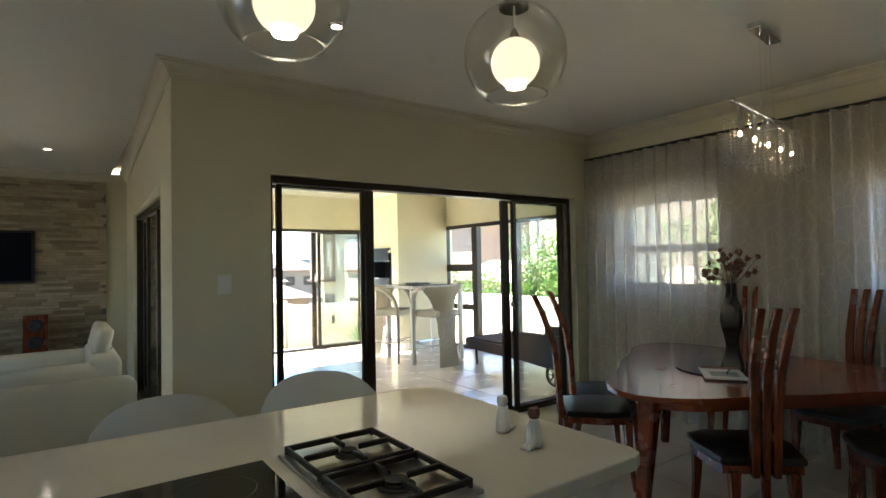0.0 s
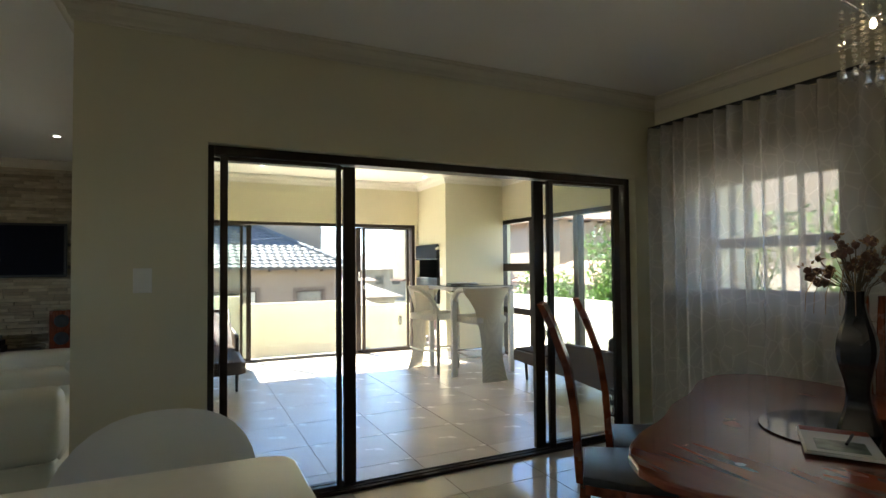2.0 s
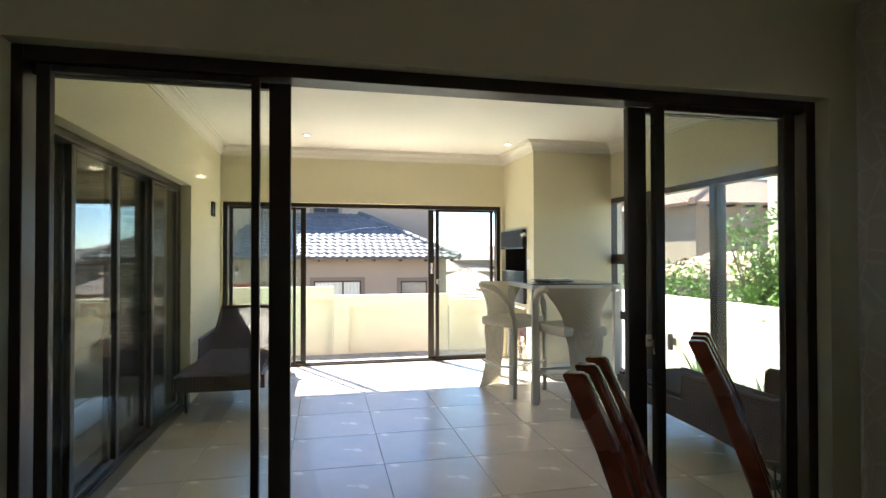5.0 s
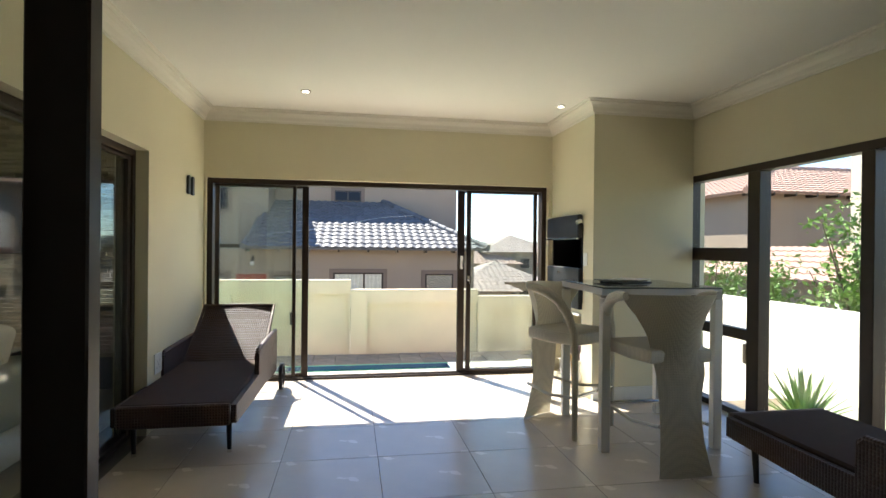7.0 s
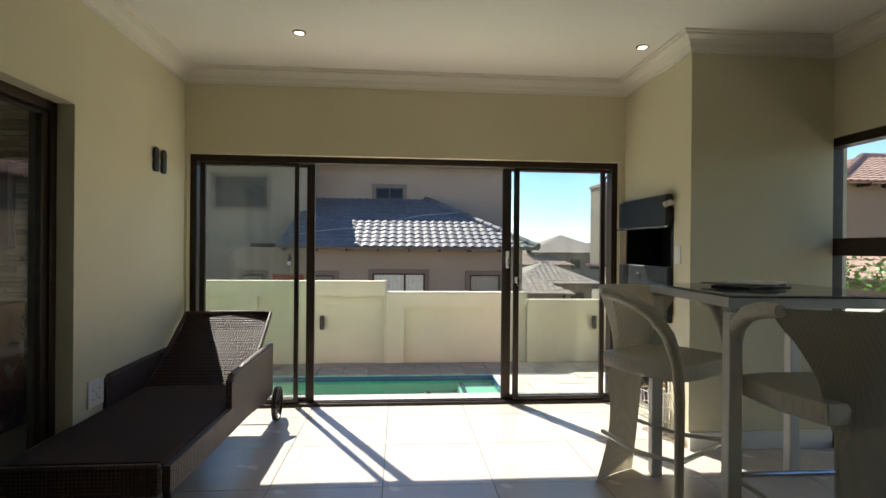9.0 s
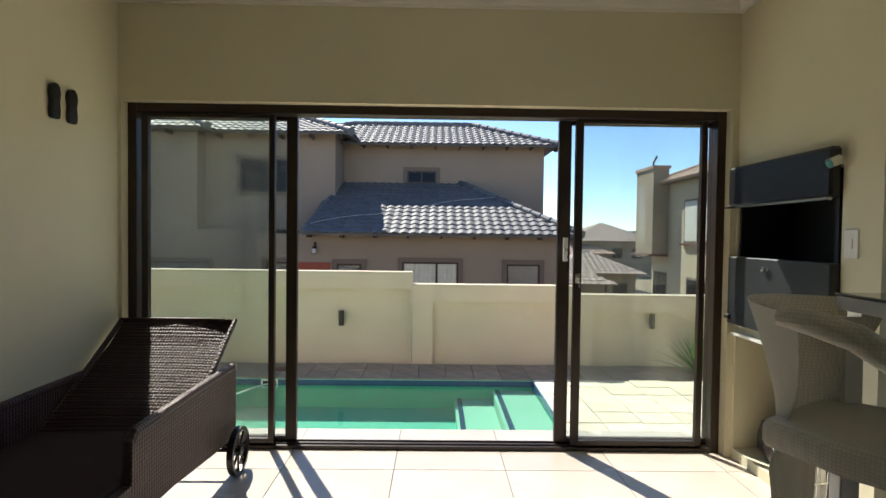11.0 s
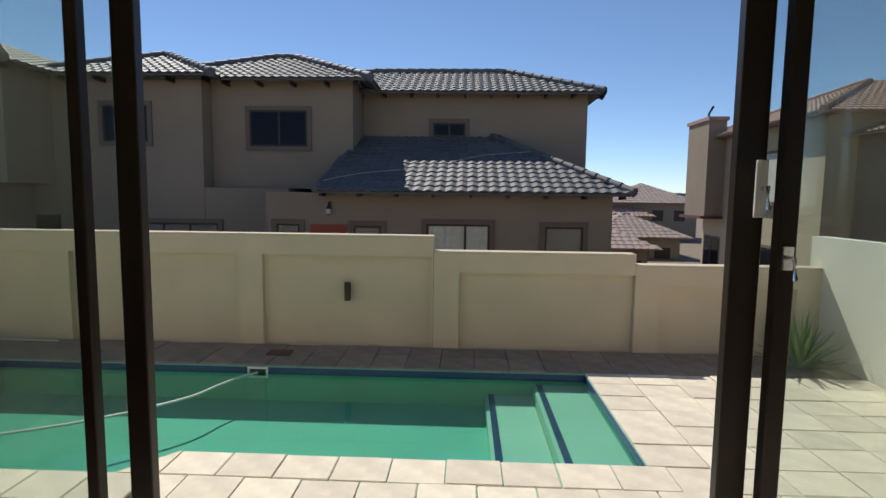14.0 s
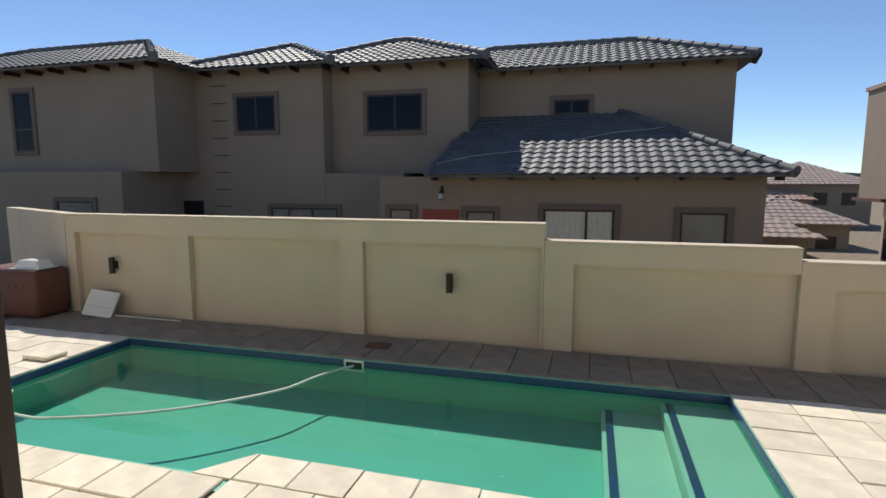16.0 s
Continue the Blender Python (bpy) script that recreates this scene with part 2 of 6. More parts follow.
def mesh_of(name, bm, material, smooth=False):
    bmesh.ops.recalc_face_normals(bm, faces=bm.faces)
    me = bpy.data.meshes.new(name)
    bm.to_mesh(me)
    bm.free()
    if smooth:
        me.shade_smooth()
        try:
            me.set_sharp_from_angle(angle=radians(38))
        except AttributeError:
            pass
    me.materials.append(material)
    return me


def part(name, bm, material, parent, label="", smooth=False, kind=""):
    ob = new(name, mesh_of(name, bm, material, smooth))
    ob.parent = parent
    return tagged(ob, label=label, kind=kind)


def thing(name, at=(0, 0, 0), rz=0.0, label="", category="", group=""):
    e = new(name)
    e.empty_display_size = 0.1
    e.matrix_basis = pose(*at, 0, 0, rz)
    return tagged(e, label=label, category=category, group=group)


def solid(name, bm, material, label="", category="", kind="", smooth=False):
    return tagged(new(name, mesh_of(name, bm, material, smooth)), label=label, category=category, kind=kind)


def boxes(*bs, bevel=0.0):
    bm = bmesh.new()
    for b in bs:
        bm_box(bm, *b, bevel=bevel)
    return bm


def holed(u0, u1, z0, z1, holes):
    """Rectangles (u0, u1, z0, z1) that fill a wall round its holes."""
    us = sorted({u0, u1, *[h[0] for h in holes], *[h[1] for h in holes]})
    out = []
    for a, b in zip(us, us[1:]):
        zs = sorted([(h[2], h[3]) for h in holes if h[0] <= a + 1e-6 and h[1] >= b - 1e-6])
        z = z0
        for lo, hi in zs:
            if lo > z + 1e-6:
                out.append((a, b, z, lo))
            z = hi
        if z < z1 - 1e-6:
            out.append((a, b, z, z1))
    return out


def wall_x(name, y0, y1, x0, x1, z0, z1, holes=(), material=None, label=""):
    """A wall that runs along x, with holes (x0, x1, z0, z1)."""
    bs = [(a, b, y0, y1, c, d) for a, b, c, d in holed(x0, x1, z0, z1, holes)]
    return solid(name, boxes(*bs), material or M_WALL, label or "plastered wall painted warm beige", kind="structure")


def wall_y(name, x0, x1, y0, y1, z0, z1, holes=(), material=None, label=""):
    bs = [(x0, x1, a, b, c, d) for a, b, c, d in holed(y0, y1, z0, z1, holes)]
    return solid(name, boxes(*bs), material or M_WALL, label or "plastered wall painted warm beige", kind="structure")


def cornice(name, path, z=2.68, inward=1, material=None, size=1.0):
    """Stepped cove along a path of wall corners; the room lies to the left of the path when inward is 1."""
    prof = [(0.0, -0.115), (0.012, -0.115), (0.014, -0.10), (0.022, -0.098), (0.028, -0.088), (0.036, -0.062), (0.055, -0.040), (0.078, -0.028), (0.086, -0.026), (0.088, -0.014), (0.108, -0.012), (0.112, 0.0), (0.0, 0.0)]
    pts = [Vector((x, y)) for x, y in path]
    bm = bmesh.new()
    rings = []
    for i, p in enumerate(pts):
        dirs = []
        if i > 0:
            dirs.append((p - pts[i - 1]).normalized())
        if i < len(pts) - 1:
            dirs.append((pts[i + 1] - p).normalized())
        ns = [Vector((-d.y, d.x)) * inward for d in dirs]
        n = (ns[0] + ns[-1])
        n = n / max(0.2, n.dot(ns[0]))
        rings.append([bm.verts.new((p.x + n.x * o * size, p.y + n.y * o * size, z + h * size)) for o, h in prof])
    k = len(prof)
    for a, b in zip(rings, rings[1:]):
        for j in range(k):
            bm.faces.new((a[j], a[(j + 1) % k], b[(j + 1) % k], b[j]))
    bm.faces.new(rings[0])
    bm.faces.new(rings[-1][::-1])
    return solid(name, bm, material or M_CORN, "off-white moulded plaster cornice under the ceiling", kind="structure")


# ---- the house shell ----
CEIL = 2.68
def skew(y):
    """The living-room face of the wall between living room and patio, which is not quite parallel."""
    return 1.71 + (y - 3.58) * 0.0395


def sliding(name, at, rz, members, panes, label, glass=None):
    """A sliding door or window: members (x0, x1, y0, y1, z0, z1, kind), panes (x0, x1, y, z0, z1)."""
    t = tagged(thing(name, at, rz, label), kind="structure")
    for x0, x1, y0, y1, z0, z1, kind in members:
        bm = bmesh.new()
        bm_box(bm, x0, x1, y0, y1, z0, z1, bevel=0.003)
        part(kind, bm, M_ALU, t)
    for x0, x1, y, z0, z1 in panes:
        bm = bmesh.new()
        bm_box(bm, x0, x1, y - 0.003, y + 0.003, z0, z1)
        ob = part("pane", bm, glass or M_GLASS, t)
        ob.visible_shadow = False
    return t


def sash(x0, x1, y, h, w=0.05, left=None, right=None):
    """One sliding leaf: two stiles, two rails and its pane."""
    l, r = left or w, right or w
    ms = [(x0, x0 + l, y - 0.018, y + 0.018, 0.03, h, "stile"), (x1 - r, x1, y - 0.018, y + 0.018, 0.03, h, "stile"),
          (x0 + l, x1 - r, y - 0.017, y + 0.017, 0.03, 0.058, "rail"), (x0 + l, x1 - r, y - 0.017, y + 0.017, h - 0.022, h, "rail")]
    return ms, [(x0 + l, x1 - r, y, 0.058, h - 0.022)]


def door_set(name, at, rz, W, Hh, leaves, label, glass=None, deep=0.055, sill=True, jamb=0.05):
    ms = [(0, jamb, -deep, deep, 0, Hh, "jamb"), (W - 0.05, W, -deep, deep, 0, Hh, "jamb"), (jamb, W - 0.05, -deep, deep, Hh - 0.05, Hh, "head")]
    if sill:
        ms.append((jamb, W - 0.05, -deep, deep, 0.002, 0.022, "track"))
        for v in (-0.024, 0.024):
            ms.append((jamb, W - 0.05, v - 0.004, v + 0.004, 0.022, 0.030, "track_rib"))
    ps = []
    for leaf in leaves:
        a, b = sash(*leaf[:2], leaf[2], Hh - 0.055, *leaf[3:])
        ms += a
        ps += b
    return sliding(name, at, rz, ms, ps, label, glass)


# the hole is never in view; added to let daylight brighten the kitchen
wall_x("wall_south", -2.9, -2.65, -6.2, 5.85, 0, CEIL, [(-4.6, -3.2, 1.05, 2.05)], label="plain beige kitchen wall with an unseen window hole added for daylight")
# unseen opening, added and sized to set the living room's daylight
wall_y("wall_west", -6.45, -6.2, -2.9, 8.65, 0, CEIL, [(2.9, 5.2, 0.0, 2.1)], label="plain beige living room wall with a wide unseen opening added for daylight")
solid("wall_east_back", boxes((5.62, 5.85, -2.65, -1.0, 0, CEIL)), M_WALL, "plain beige wall of the dining room", kind="structure")
wall_y("wall_dining", 5.62, 5.85, -1.0, 3.58, 0, CEIL, [(0.15, 1.18, 1.13, 1.98), (2.25, 3.22, 1.13, 1.98)], label="beige dining room wall with two windows behind the curtain")
wall_x("wall_door", 3.58, 3.83, 1.71, 6.83, 0, CEIL, [(2.315, 5.395, 0, 2.04)], label="beige wall with the wide sliding door opening between dining room and patio")
wall_x("wall_pool", 8.46, 8.65, 1.90, 6.83, 0, CEIL, [(2.09, 5.58, 0, 2.02)], label="beige patio wall with the sliding door opening to the pool")
wall_y("wall_patio_east", 6.60, 6.83, 3.83, 8.46, 0, CEIL, [(4.00, 7.60, 0, 2.04)], label="beige patio wall with a full-height glazed opening")
bm = bmesh.new()
for y0, y1, z0, z1 in ((3.83, 4.2, 0, CEIL), (7.05, 8.46, 0, CEIL), (4.2, 7.05, 2.02, CEIL)):
    bm_prism(bm, [(skew(y0), y0), (2.07, y0), (2.07, y1), (skew(y1), y1)], z0, z1)
solid("wall_living", bm, M_WALL, "thick beige wall between living room and patio with a sliding door opening", kind="structure")
solid("wall_television", boxes((-6.2, 1.90, 8.42, 8.65, 0, CEIL)), M_WALL, "beige wall behind the stone cladding", kind="structure")

# chimney breast with the barbecue recess above and the wood store below
bm = bmesh.new()
for y0, y1, z0, z1 in holed(7.45, 8.46, 0, CEIL, [(7.68, 8.44, 0.06, 0.72), (7.66, 8.45, 0.84, 1.60)]):
    bm_box(bm, 5.62, 6.15, y0, y1, z0, z1)
bm_box(bm, 6.15, 6.60, 7.45, 8.46, 0, CEIL)
solid("wall_chimney", bm, M_WALL, "beige chimney breast with a barbecue recess and a wood store below", kind="structure")

solid("ceiling_patio", boxes((2.07, 6.60, 3.83, 8.46, CEIL, CEIL + 0.12)), M_CEIL, "smooth white plaster ceiling of the patio", kind="structure")
solid("ceiling_dining", boxes((-6.2, 5.62, -2.65, 3.58, CEIL, CEIL + 0.12)), M_CEIL, "smooth white plaster ceiling of the kitchen and dining room", kind="structure")
solid("ceiling_living", boxes((-6.2, 1.71, 3.58, 8.42, CEIL, CEIL + 0.12)), M_CEIL, "smooth white plaster ceiling of the living room", kind="structure")
solid("roof_slab", boxes((-6.45, 6.83, -2.9, 8.88, CEIL + 0.13, CEIL + 0.35)), M_GWALL, "flat roof slab over the house", kind="structure")

cornice("cornice_patio", [(2.07, 3.83), (6.60, 3.83), (6.60, 7.45), (5.62, 7.45), (5.62, 8.46), (2.07, 8.46), (2.07, 3.83)])
cornice("cornice_dining", [(5.62, -2.65), (5.62, 3.58), (1.71, 3.58), (skew(8.42), 8.42), (-6.2, 8.42), (-6.2, -2.65)], material=mat("beige_cornice", (0.60, 0.56, 0.44), 0.7, vary=0.03), size=0.8)


def skirting(name, pts):
    bm = bmesh.new()
    for (x0, y0), (x1, y1) in zip(pts, pts[1:]):
        a, b = Vector((x0, y0)), Vector((x1, y1))
        d = (b - a).normalized()
        n = Vector((-d.y, d.x)) * 0.014
        q = [(a.x, a.y), (b.x, b.y), (b.x + n.x, b.y + n.y), (a.x + n.x, a.y + n.y)]
        bm_prism(bm, q, 0.002, 0.115)
    return solid(name, bm, M_SKIRT, "white painted skirting board", kind="structure")


skirting("skirting_patio", [(5.62, 7.449), (6.60, 7.449)][::-1])
skirting("skirting_door_wall", [(5.62, 3.579), (5.31, 3.579)])
skirting("skirting_door_wall", [(2.30, 3.579), (1.72, 3.579)])

# doors
door_set("door_pool", (2.09, 8.575, 0), 0, 3.49, 2.02,
         [(0.035, 0.965, 0.024, 0.05, 0.016, 0.065), (0.07, 0.845, -0.024, 0.05, 0.04, 0.035), (2.52, 3.455, 0.024, 0.05, 0.075, 0.016), (2.61, 3.39, -0.024, 0.05, 0.045, 0.035)],
         "dark bronze aluminium sliding door to the pool, pushed open in the middle", M_GLASS_OUT)
door_set("door_dining", (2.315, 3.70, 0), 0, 3.08, 2.04,
         [(0.015, 0.85, 0.024, 0.05, 0.016, 0.075), (0.065, 0.748, -0.024, 0.05, 0.04, 0.028), (2.20, 3.06, 0.024, 0.05, 0.085, 0.016), (2.295, 2.985, -0.024, 0.05, 0.045, 0.06)],
         "dark bronze aluminium sliding door between dining room and patio, pushed open in the middle", jamb=0.034)
door_set("door_living", (1.93, 7.05, 0), -90, 2.85, 2.02,
         [(0.05, 0.80, 0.024), (0.76, 1.50, -0.024), (1.46, 2.15, 0.024), (2.10, 2.80, -0.024)],
         "closed dark bronze aluminium sliding door between living room and patio")
ms = [(0, 0.12, -0.05, 0.05, 0.0, 2.04, "jamb"), (0.12, 3.55, -0.05, 0.05, 1.98, 2.04, "head"), (0.12, 3.55, -0.05, 0.05, 0.0, 0.05, "sill"), (3.55, 3.60, -0.05, 0.05, 0, 2.04, "jamb"),
      (0.84, 0.97, -0.05, 0.05, 0.05, 1.98, "post"), (1.80, 1.89, -0.05, 0.05, 0.05, 1.98, "post"), (2.68, 2.77, -0.05, 0.05, 0.05, 1.98, "post"),
      (0.12, 0.84, -0.03, 0.03, 1.265, 1.38, "transom"), (0.12, 0.84, -0.03, 0.03, 0.63, 0.72, "transom")]
ps = [(0.12, 0.84, 0, 0.05, 0.63), (0.12, 0.84, 0, 0.72, 1.265), (0.12, 0.84, 0, 1.38, 1.98), (0.97, 1.80, 0, 0.05, 1.98), (1.89, 2.68, 0, 0.05, 1.98), (2.77, 3.55, 0, 0.05, 1.98)]
sliding("window_patio", (6.65, 7.60, 0), -90, ms, ps, "full-height dark bronze aluminium window with transoms in one bay")
for y0, y1 in ((0.15, 1.18), (2.25, 3.22)):
    w = y1 - y0
    ms = [(0, 0.05, -0.04, 0.04, 0, 0.85, "frame"), (w - 0.05, w, -0.04, 0.04, 0, 0.85, "frame"), (0.05, w - 0.05, -0.04, 0.04, 0, 0.05, "frame"), (0.05, w - 0.05, -0.04, 0.04, 0.80, 0.85, "frame"), (0.05, w - 0.05, -0.03, 0.03, 0.34, 0.41, "transom")]
    sliding("window_dining", (5.76, y1, 1.13), -90, ms, [(0.05, w - 0.05, 0, 0.05, 0.34), (0.05, w - 0.05, 0, 0.41, 0.80)], "dark aluminium window with a transom behind the sheer curtain")

# ---- terrace, pool and garden ----
G = -0.97
solid("ground", boxes((-400, -14.0, -400, 900, -3.4, -2.6), (-14.0, 400, 17.6, 900, -3.4, -2.6), (-14, 400, -400, -6, -3.4, -2.6), (14, 400, -6, 17.6, -3.4, -2.6)), M_EARTH, "dry sandy soil round the houses", kind="structure")
PX0, PX1, PY1, PY0 = -2.03, 5.43, 13.66, 11.365
POOL = [(PX0, PY1), (PX0, 10.99), (1.25, 11.04), (1.57, PY0), (PX1, PY0 + 0.03), (PX1, PY1)]
def in_pool(x, y, grow=0.0):
    near = 11.02 if x < 1.25 else (11.02 + (x - 1.25) / 0.32 * 0.36 if x < 1.57 else PY0)
    return PX0 - grow < x < PX1 + grow and near - grow < y < PY1 + grow


# earth under the paving, with the pool cut out of it
solid("ground_terrace", boxes((-13.9, PX0 - 0.12, 8.72, 17.6, -2.62, G - 0.045), (PX1 + 0.12, 13.9, 8.72, 17.6, -2.62, G - 0.045), (PX0 - 0.12, PX1 + 0.12, 8.72, 10.855, -2.62, G - 0.045), (PX0 - 0.12, PX1 + 0.12, PY1 + 0.12, 17.6, -2.62, G - 0.045)), M_GROUT, "sand bed under the terrace paving", kind="structure")
solid("foundation", boxes((-6.45, 6.83, -2.9, 8.88, -2.62, -0.03), (6.83, 8.81, -6, 8.72, -2.62, -0.50)), M_GWALL, "plastered plinth under the house", kind="structure")
solid("ground_east_bed", boxes((6.84, 8.81, -5.9, 8.71, -0.498, -0.45)), M_EARTH, "narrow bed of dry soil beside the patio", kind="structure")


def garden_wall(name, y, x0, x1, top, piers, mat_, label, lamps=()):
    """A plastered wall with a proud band on top and proud piers; the panels between are recessed."""
    bm = boxes((x0, x1, y + 0.095, y + 0.24, G - 0.05, top), (x0, x1, y, y + 0.094, top - 0.27, top))
    for a, b in piers:
        bm_box(bm, a, b, y, y + 0.094, G - 0.05, top - 0.27)
    ob = solid(name, bm, mat_, label, kind="structure")
    bm = boxes((x0 - 0.003, x1 + 0.003, y - 0.005, y + 0.245, top + 0.001, top + 0.03), bevel=0.006)
    part("coping", bm, mat_, ob)
    return ob


Wy = 14.62
garden_wall("garden_wall", Wy, -4.20, 3.48, 0.60, [(-4.20, -4.02), (-2.19, -1.82), (0.68, 1.03), (3.45, 3.48)], M_GWALL, "cream plastered garden wall with recessed panels and piers, tall section")
garden_wall("garden_wall", Wy, 3.485, 6.295, 0.39, [(3.485, 3.845)], M_GWALL, "cream plastered garden wall with recessed panels, lower section with weathered top edge")
garden_wall("garden_wall", Wy, 6.30, 8.815, 0.24, [(6.30, 6.64), (8.5, 8.815)], M_GWALL, "cream plastered garden wall with a recessed panel, lowest section")
solid("garden_wall_east", boxes((8.82, 9.02, -5.9, 14.9, -2.6, 0.69)), M_WWALL, "plain white plastered boundary wall along the side of the garden", kind="structure")
solid("garden_wall_west", bm_prism(bmesh.new(), [(-4.21, 14.62), (-4.21, 14.86), (-7.2, 16.1), (-7.2, 15.86)], -2.6, 0.63), M_GWALL, "plain cream boundary wall at the end of the pool terrace", kind="structure")

# pool shell
bm = bmesh.new()
zb = G - 0.46
bm_box(bm, PX0 - 0.12, PX1 + 0.12, 10.865, PY1 + 0.12, zb - 0.1, zb)
bm_box(bm, PX0 - 0.12, PX0, 11.0, PY1, zb, G - 0.02)
bm_box(bm, PX1, PX1 + 0.12, 11.0, PY1, zb, G - 0.02)
bm_box(bm, PX0 - 0.12, PX1 + 0.12, PY1, PY1 + 0.12, zb, G - 0.02)
bm_prism(bm, [(PX0 - 0.12, 10.865), (PX1 + 0.12, 10.865), (PX1 + 0.12, PY0 + 0.03), (1.57, PY0), (1.25, 11.04), (PX0 - 0.12, 10.99)], zb, G - 0.02)
pool = solid("pool", bm, M_POOL, "swimming pool with pale green plaster and murky green water", kind="structure")
bm = boxes((4.79, PX1, PY0, PY1, zb, G - 0.17), bevel=0.01)
part("pool_step", bm, M_POOLSTEP, pool, "pale green pool step")
bm = boxes((4.20, 4.788, PY0, PY1, zb, G - 0.31), bevel=0.01)
part("pool_step", bm, M_POOLSTEP, pool, "pale green pool step")
for x, z in ((4.80, G - 0.17), (4.21, G - 0.31)):
    part("step_edge", boxes((x + 0.03, x + 0.10, PY0 + 0.04, PY1 - 0.02, z + 0.001, z + 0.012)), M_MOSAIC, pool, "blue mosaic strip")
band = [((PX0 + 0.001, PX0 + 0.012, 11.04, PY1)), ((PX1 - 0.012, PX1 - 0.001, PY0 + 0.04, PY1)), ((PX0, PX1, PY1 - 0.012, PY1 - 0.001))]
for b in band:
    part("mosaic_band", boxes((*b, G - 0.115, G - 0.03)), M_MOSAIC, pool, "blue mosaic band at the waterline")
water_mat = glass_mat("pool_water", (0.56, 0.86, 0.79), 0.04, 1.0, (0.05, 0.22, 0.16))
nt = water_mat.node_tree
for nn in nt.nodes:
    if nn.type == "MAP_RANGE":
        nn.inputs["To Min"].default_value = 0.03
wb, wnz = nt.nodes.new("ShaderNodeBump"), nt.nodes.new("ShaderNodeTexNoise")
wnz.inputs["Scale"].default_value = 5.0
wb.inputs["Strength"].default_value, wb.inputs["Distance"].default_value = 0.25, 0.01
nt.links.new(wnz.outputs["Fac"], wb.inputs["Height"])
for nn in nt.nodes:
    if nn.type in ("BSDF_GLOSSY", "LAYER_WEIGHT"):
        nt.links.new(wb.outputs[0], nn.inputs["Normal"])
bm = bmesh.new()
bm.faces.new([bm.verts.new((x, y, G - 0.09)) for x, y in [(PX0 + 0.013, PY1 - 0.013), (PX0 + 0.013, 11.0), (1.25, 11.05), (1.57, PY0 + 0.01), (PX1 - 0.013, PY0 + 0.04), (PX1 - 0.013, PY1 - 0.013)]])
w = solid("water", bm, water_mat, "still murky green pool water", kind="structure")


# ---- neighbouring houses ----
def tile_geo(w, l, seg=6):
    """One pan tile in its own plane: u across, v up the slope, n off the roof."""
    vs, fs = [], []
    for v, lift in ((0.0, 0.030), (l, 0.004)):
        for k in range(seg + 1):
            a = k / seg
            vs.append((a * w, v, lift + 0.032 * math.sin(math.pi * a) ** 2))
    for k in range(seg):
        fs.append((k, k + 1, seg + 2 + k, seg + 1 + k))
    b = len(vs)
    for k in range(seg + 1):
        a = k / seg
        vs.append((a * w, 0.0, -0.004 + 0.032 * math.sin(math.pi * a) ** 2))
    for k in range(seg):
        fs.append((k + 1, k, b + k, b + k + 1))
    return vs, fs


def inside(poly, u, v):
    c = False
    for (x0, y0), (x1, y1) in zip(poly, poly[1:] + poly[:1]):
        if (y0 > v) != (y1 > v) and u < (x1 - x0) * (v - y0) / (y1 - y0) + x0:
            c = not c
    return c


def roof_face(parent, corners, material, w=0.235, l=0.31, single=False, budget=[300]):
    """A tiled roof plane; corners run anticlockwise from above and start with the two ends of the eave."""
    P = [Vector(c) for c in corners]
    U = (P[1] - P[0]).normalized()
    n = U.cross(P[-1] - P[0]).normalized()
    if n.z < 0:
        n = -n
    V = n.cross(U).normalized()
    poly = [((p - P[0]).dot(U), (p - P[0]).dot(V)) for p in P]
    bm = bmesh.new()
    top = [bm.verts.new(p - n * 0.008) for p in P]
    bot = [bm.verts.new(p - n * 0.06) for p in P]
    bm.faces.new(top)
    bm.faces.new(bot[::-1])
    for k in range(len(P)):
        bm.faces.new((top[k], bot[k], bot[(k + 1) % len(P)], top[(k + 1) % len(P)]))
    deck = part("roof", bm, material, parent)
    tv, tf = tile_geo(w, l * 1.06)
    u0, u1 = min(p[0] for p in poly), max(p[0] for p in poly)
    v1 = max(p[1] for p in poly)
    cells = []
    j = 0
    while j * l < v1:
        for i in range(int((u1 - u0) / w) + 2):
            u, v = u0 + i * w, j * l
            if inside(poly, u + w / 2, v + l / 2):
                cells.append((u, v - 0.03))
        j += 1
    if single:
        me = bpy.data.meshes.new("roof_tile")
        me.from_pydata(tv, [], tf)
        me.shade_smooth()
        me.set_sharp_from_angle(angle=radians(50))
        me.materials.append(material)
        rot = Matrix((U, V, n)).transposed().to_4x4()
        rnd = random.Random(4)
        for u, v in cells[:300]:
            o = new("roof_tile", me)
            o.parent = deck
            o.matrix_basis = Matrix.Translation(P[0] + U * u + V * v + n * rnd.uniform(0, 0.006)) @ rot @ pose(0, 0, 0, rnd.uniform(-0.5, 0.5), rnd.uniform(-0.6, 0.6), rnd.uniform(-0.4, 0.4))
        cells = cells[300:]
    if cells:
        T = np.array(tv)
        nv = len(tv)
        base = np.array([P[0] + U * u + V * v for u, v in cells])
        R = np.array([U, V, n])
        allv = (T @ R)[None, :, :] + base[:, None, :]
        f = np.array(tf)[None, :, :] + (np.arange(len(cells)) * nv)[:, None, None]
        me = bpy.data.meshes.new("roof_tiles")
        me.from_pydata(allv.reshape(-1, 3).tolist(), [], f.reshape(-1, 4).tolist())
        me.shade_smooth()
        me.set_sharp_from_angle(angle=radians(50))
        me.materials.append(material)
        o = new("roof_tiles", me)
        o.parent = deck
        tagged(o, kind="stuff")
    return deck


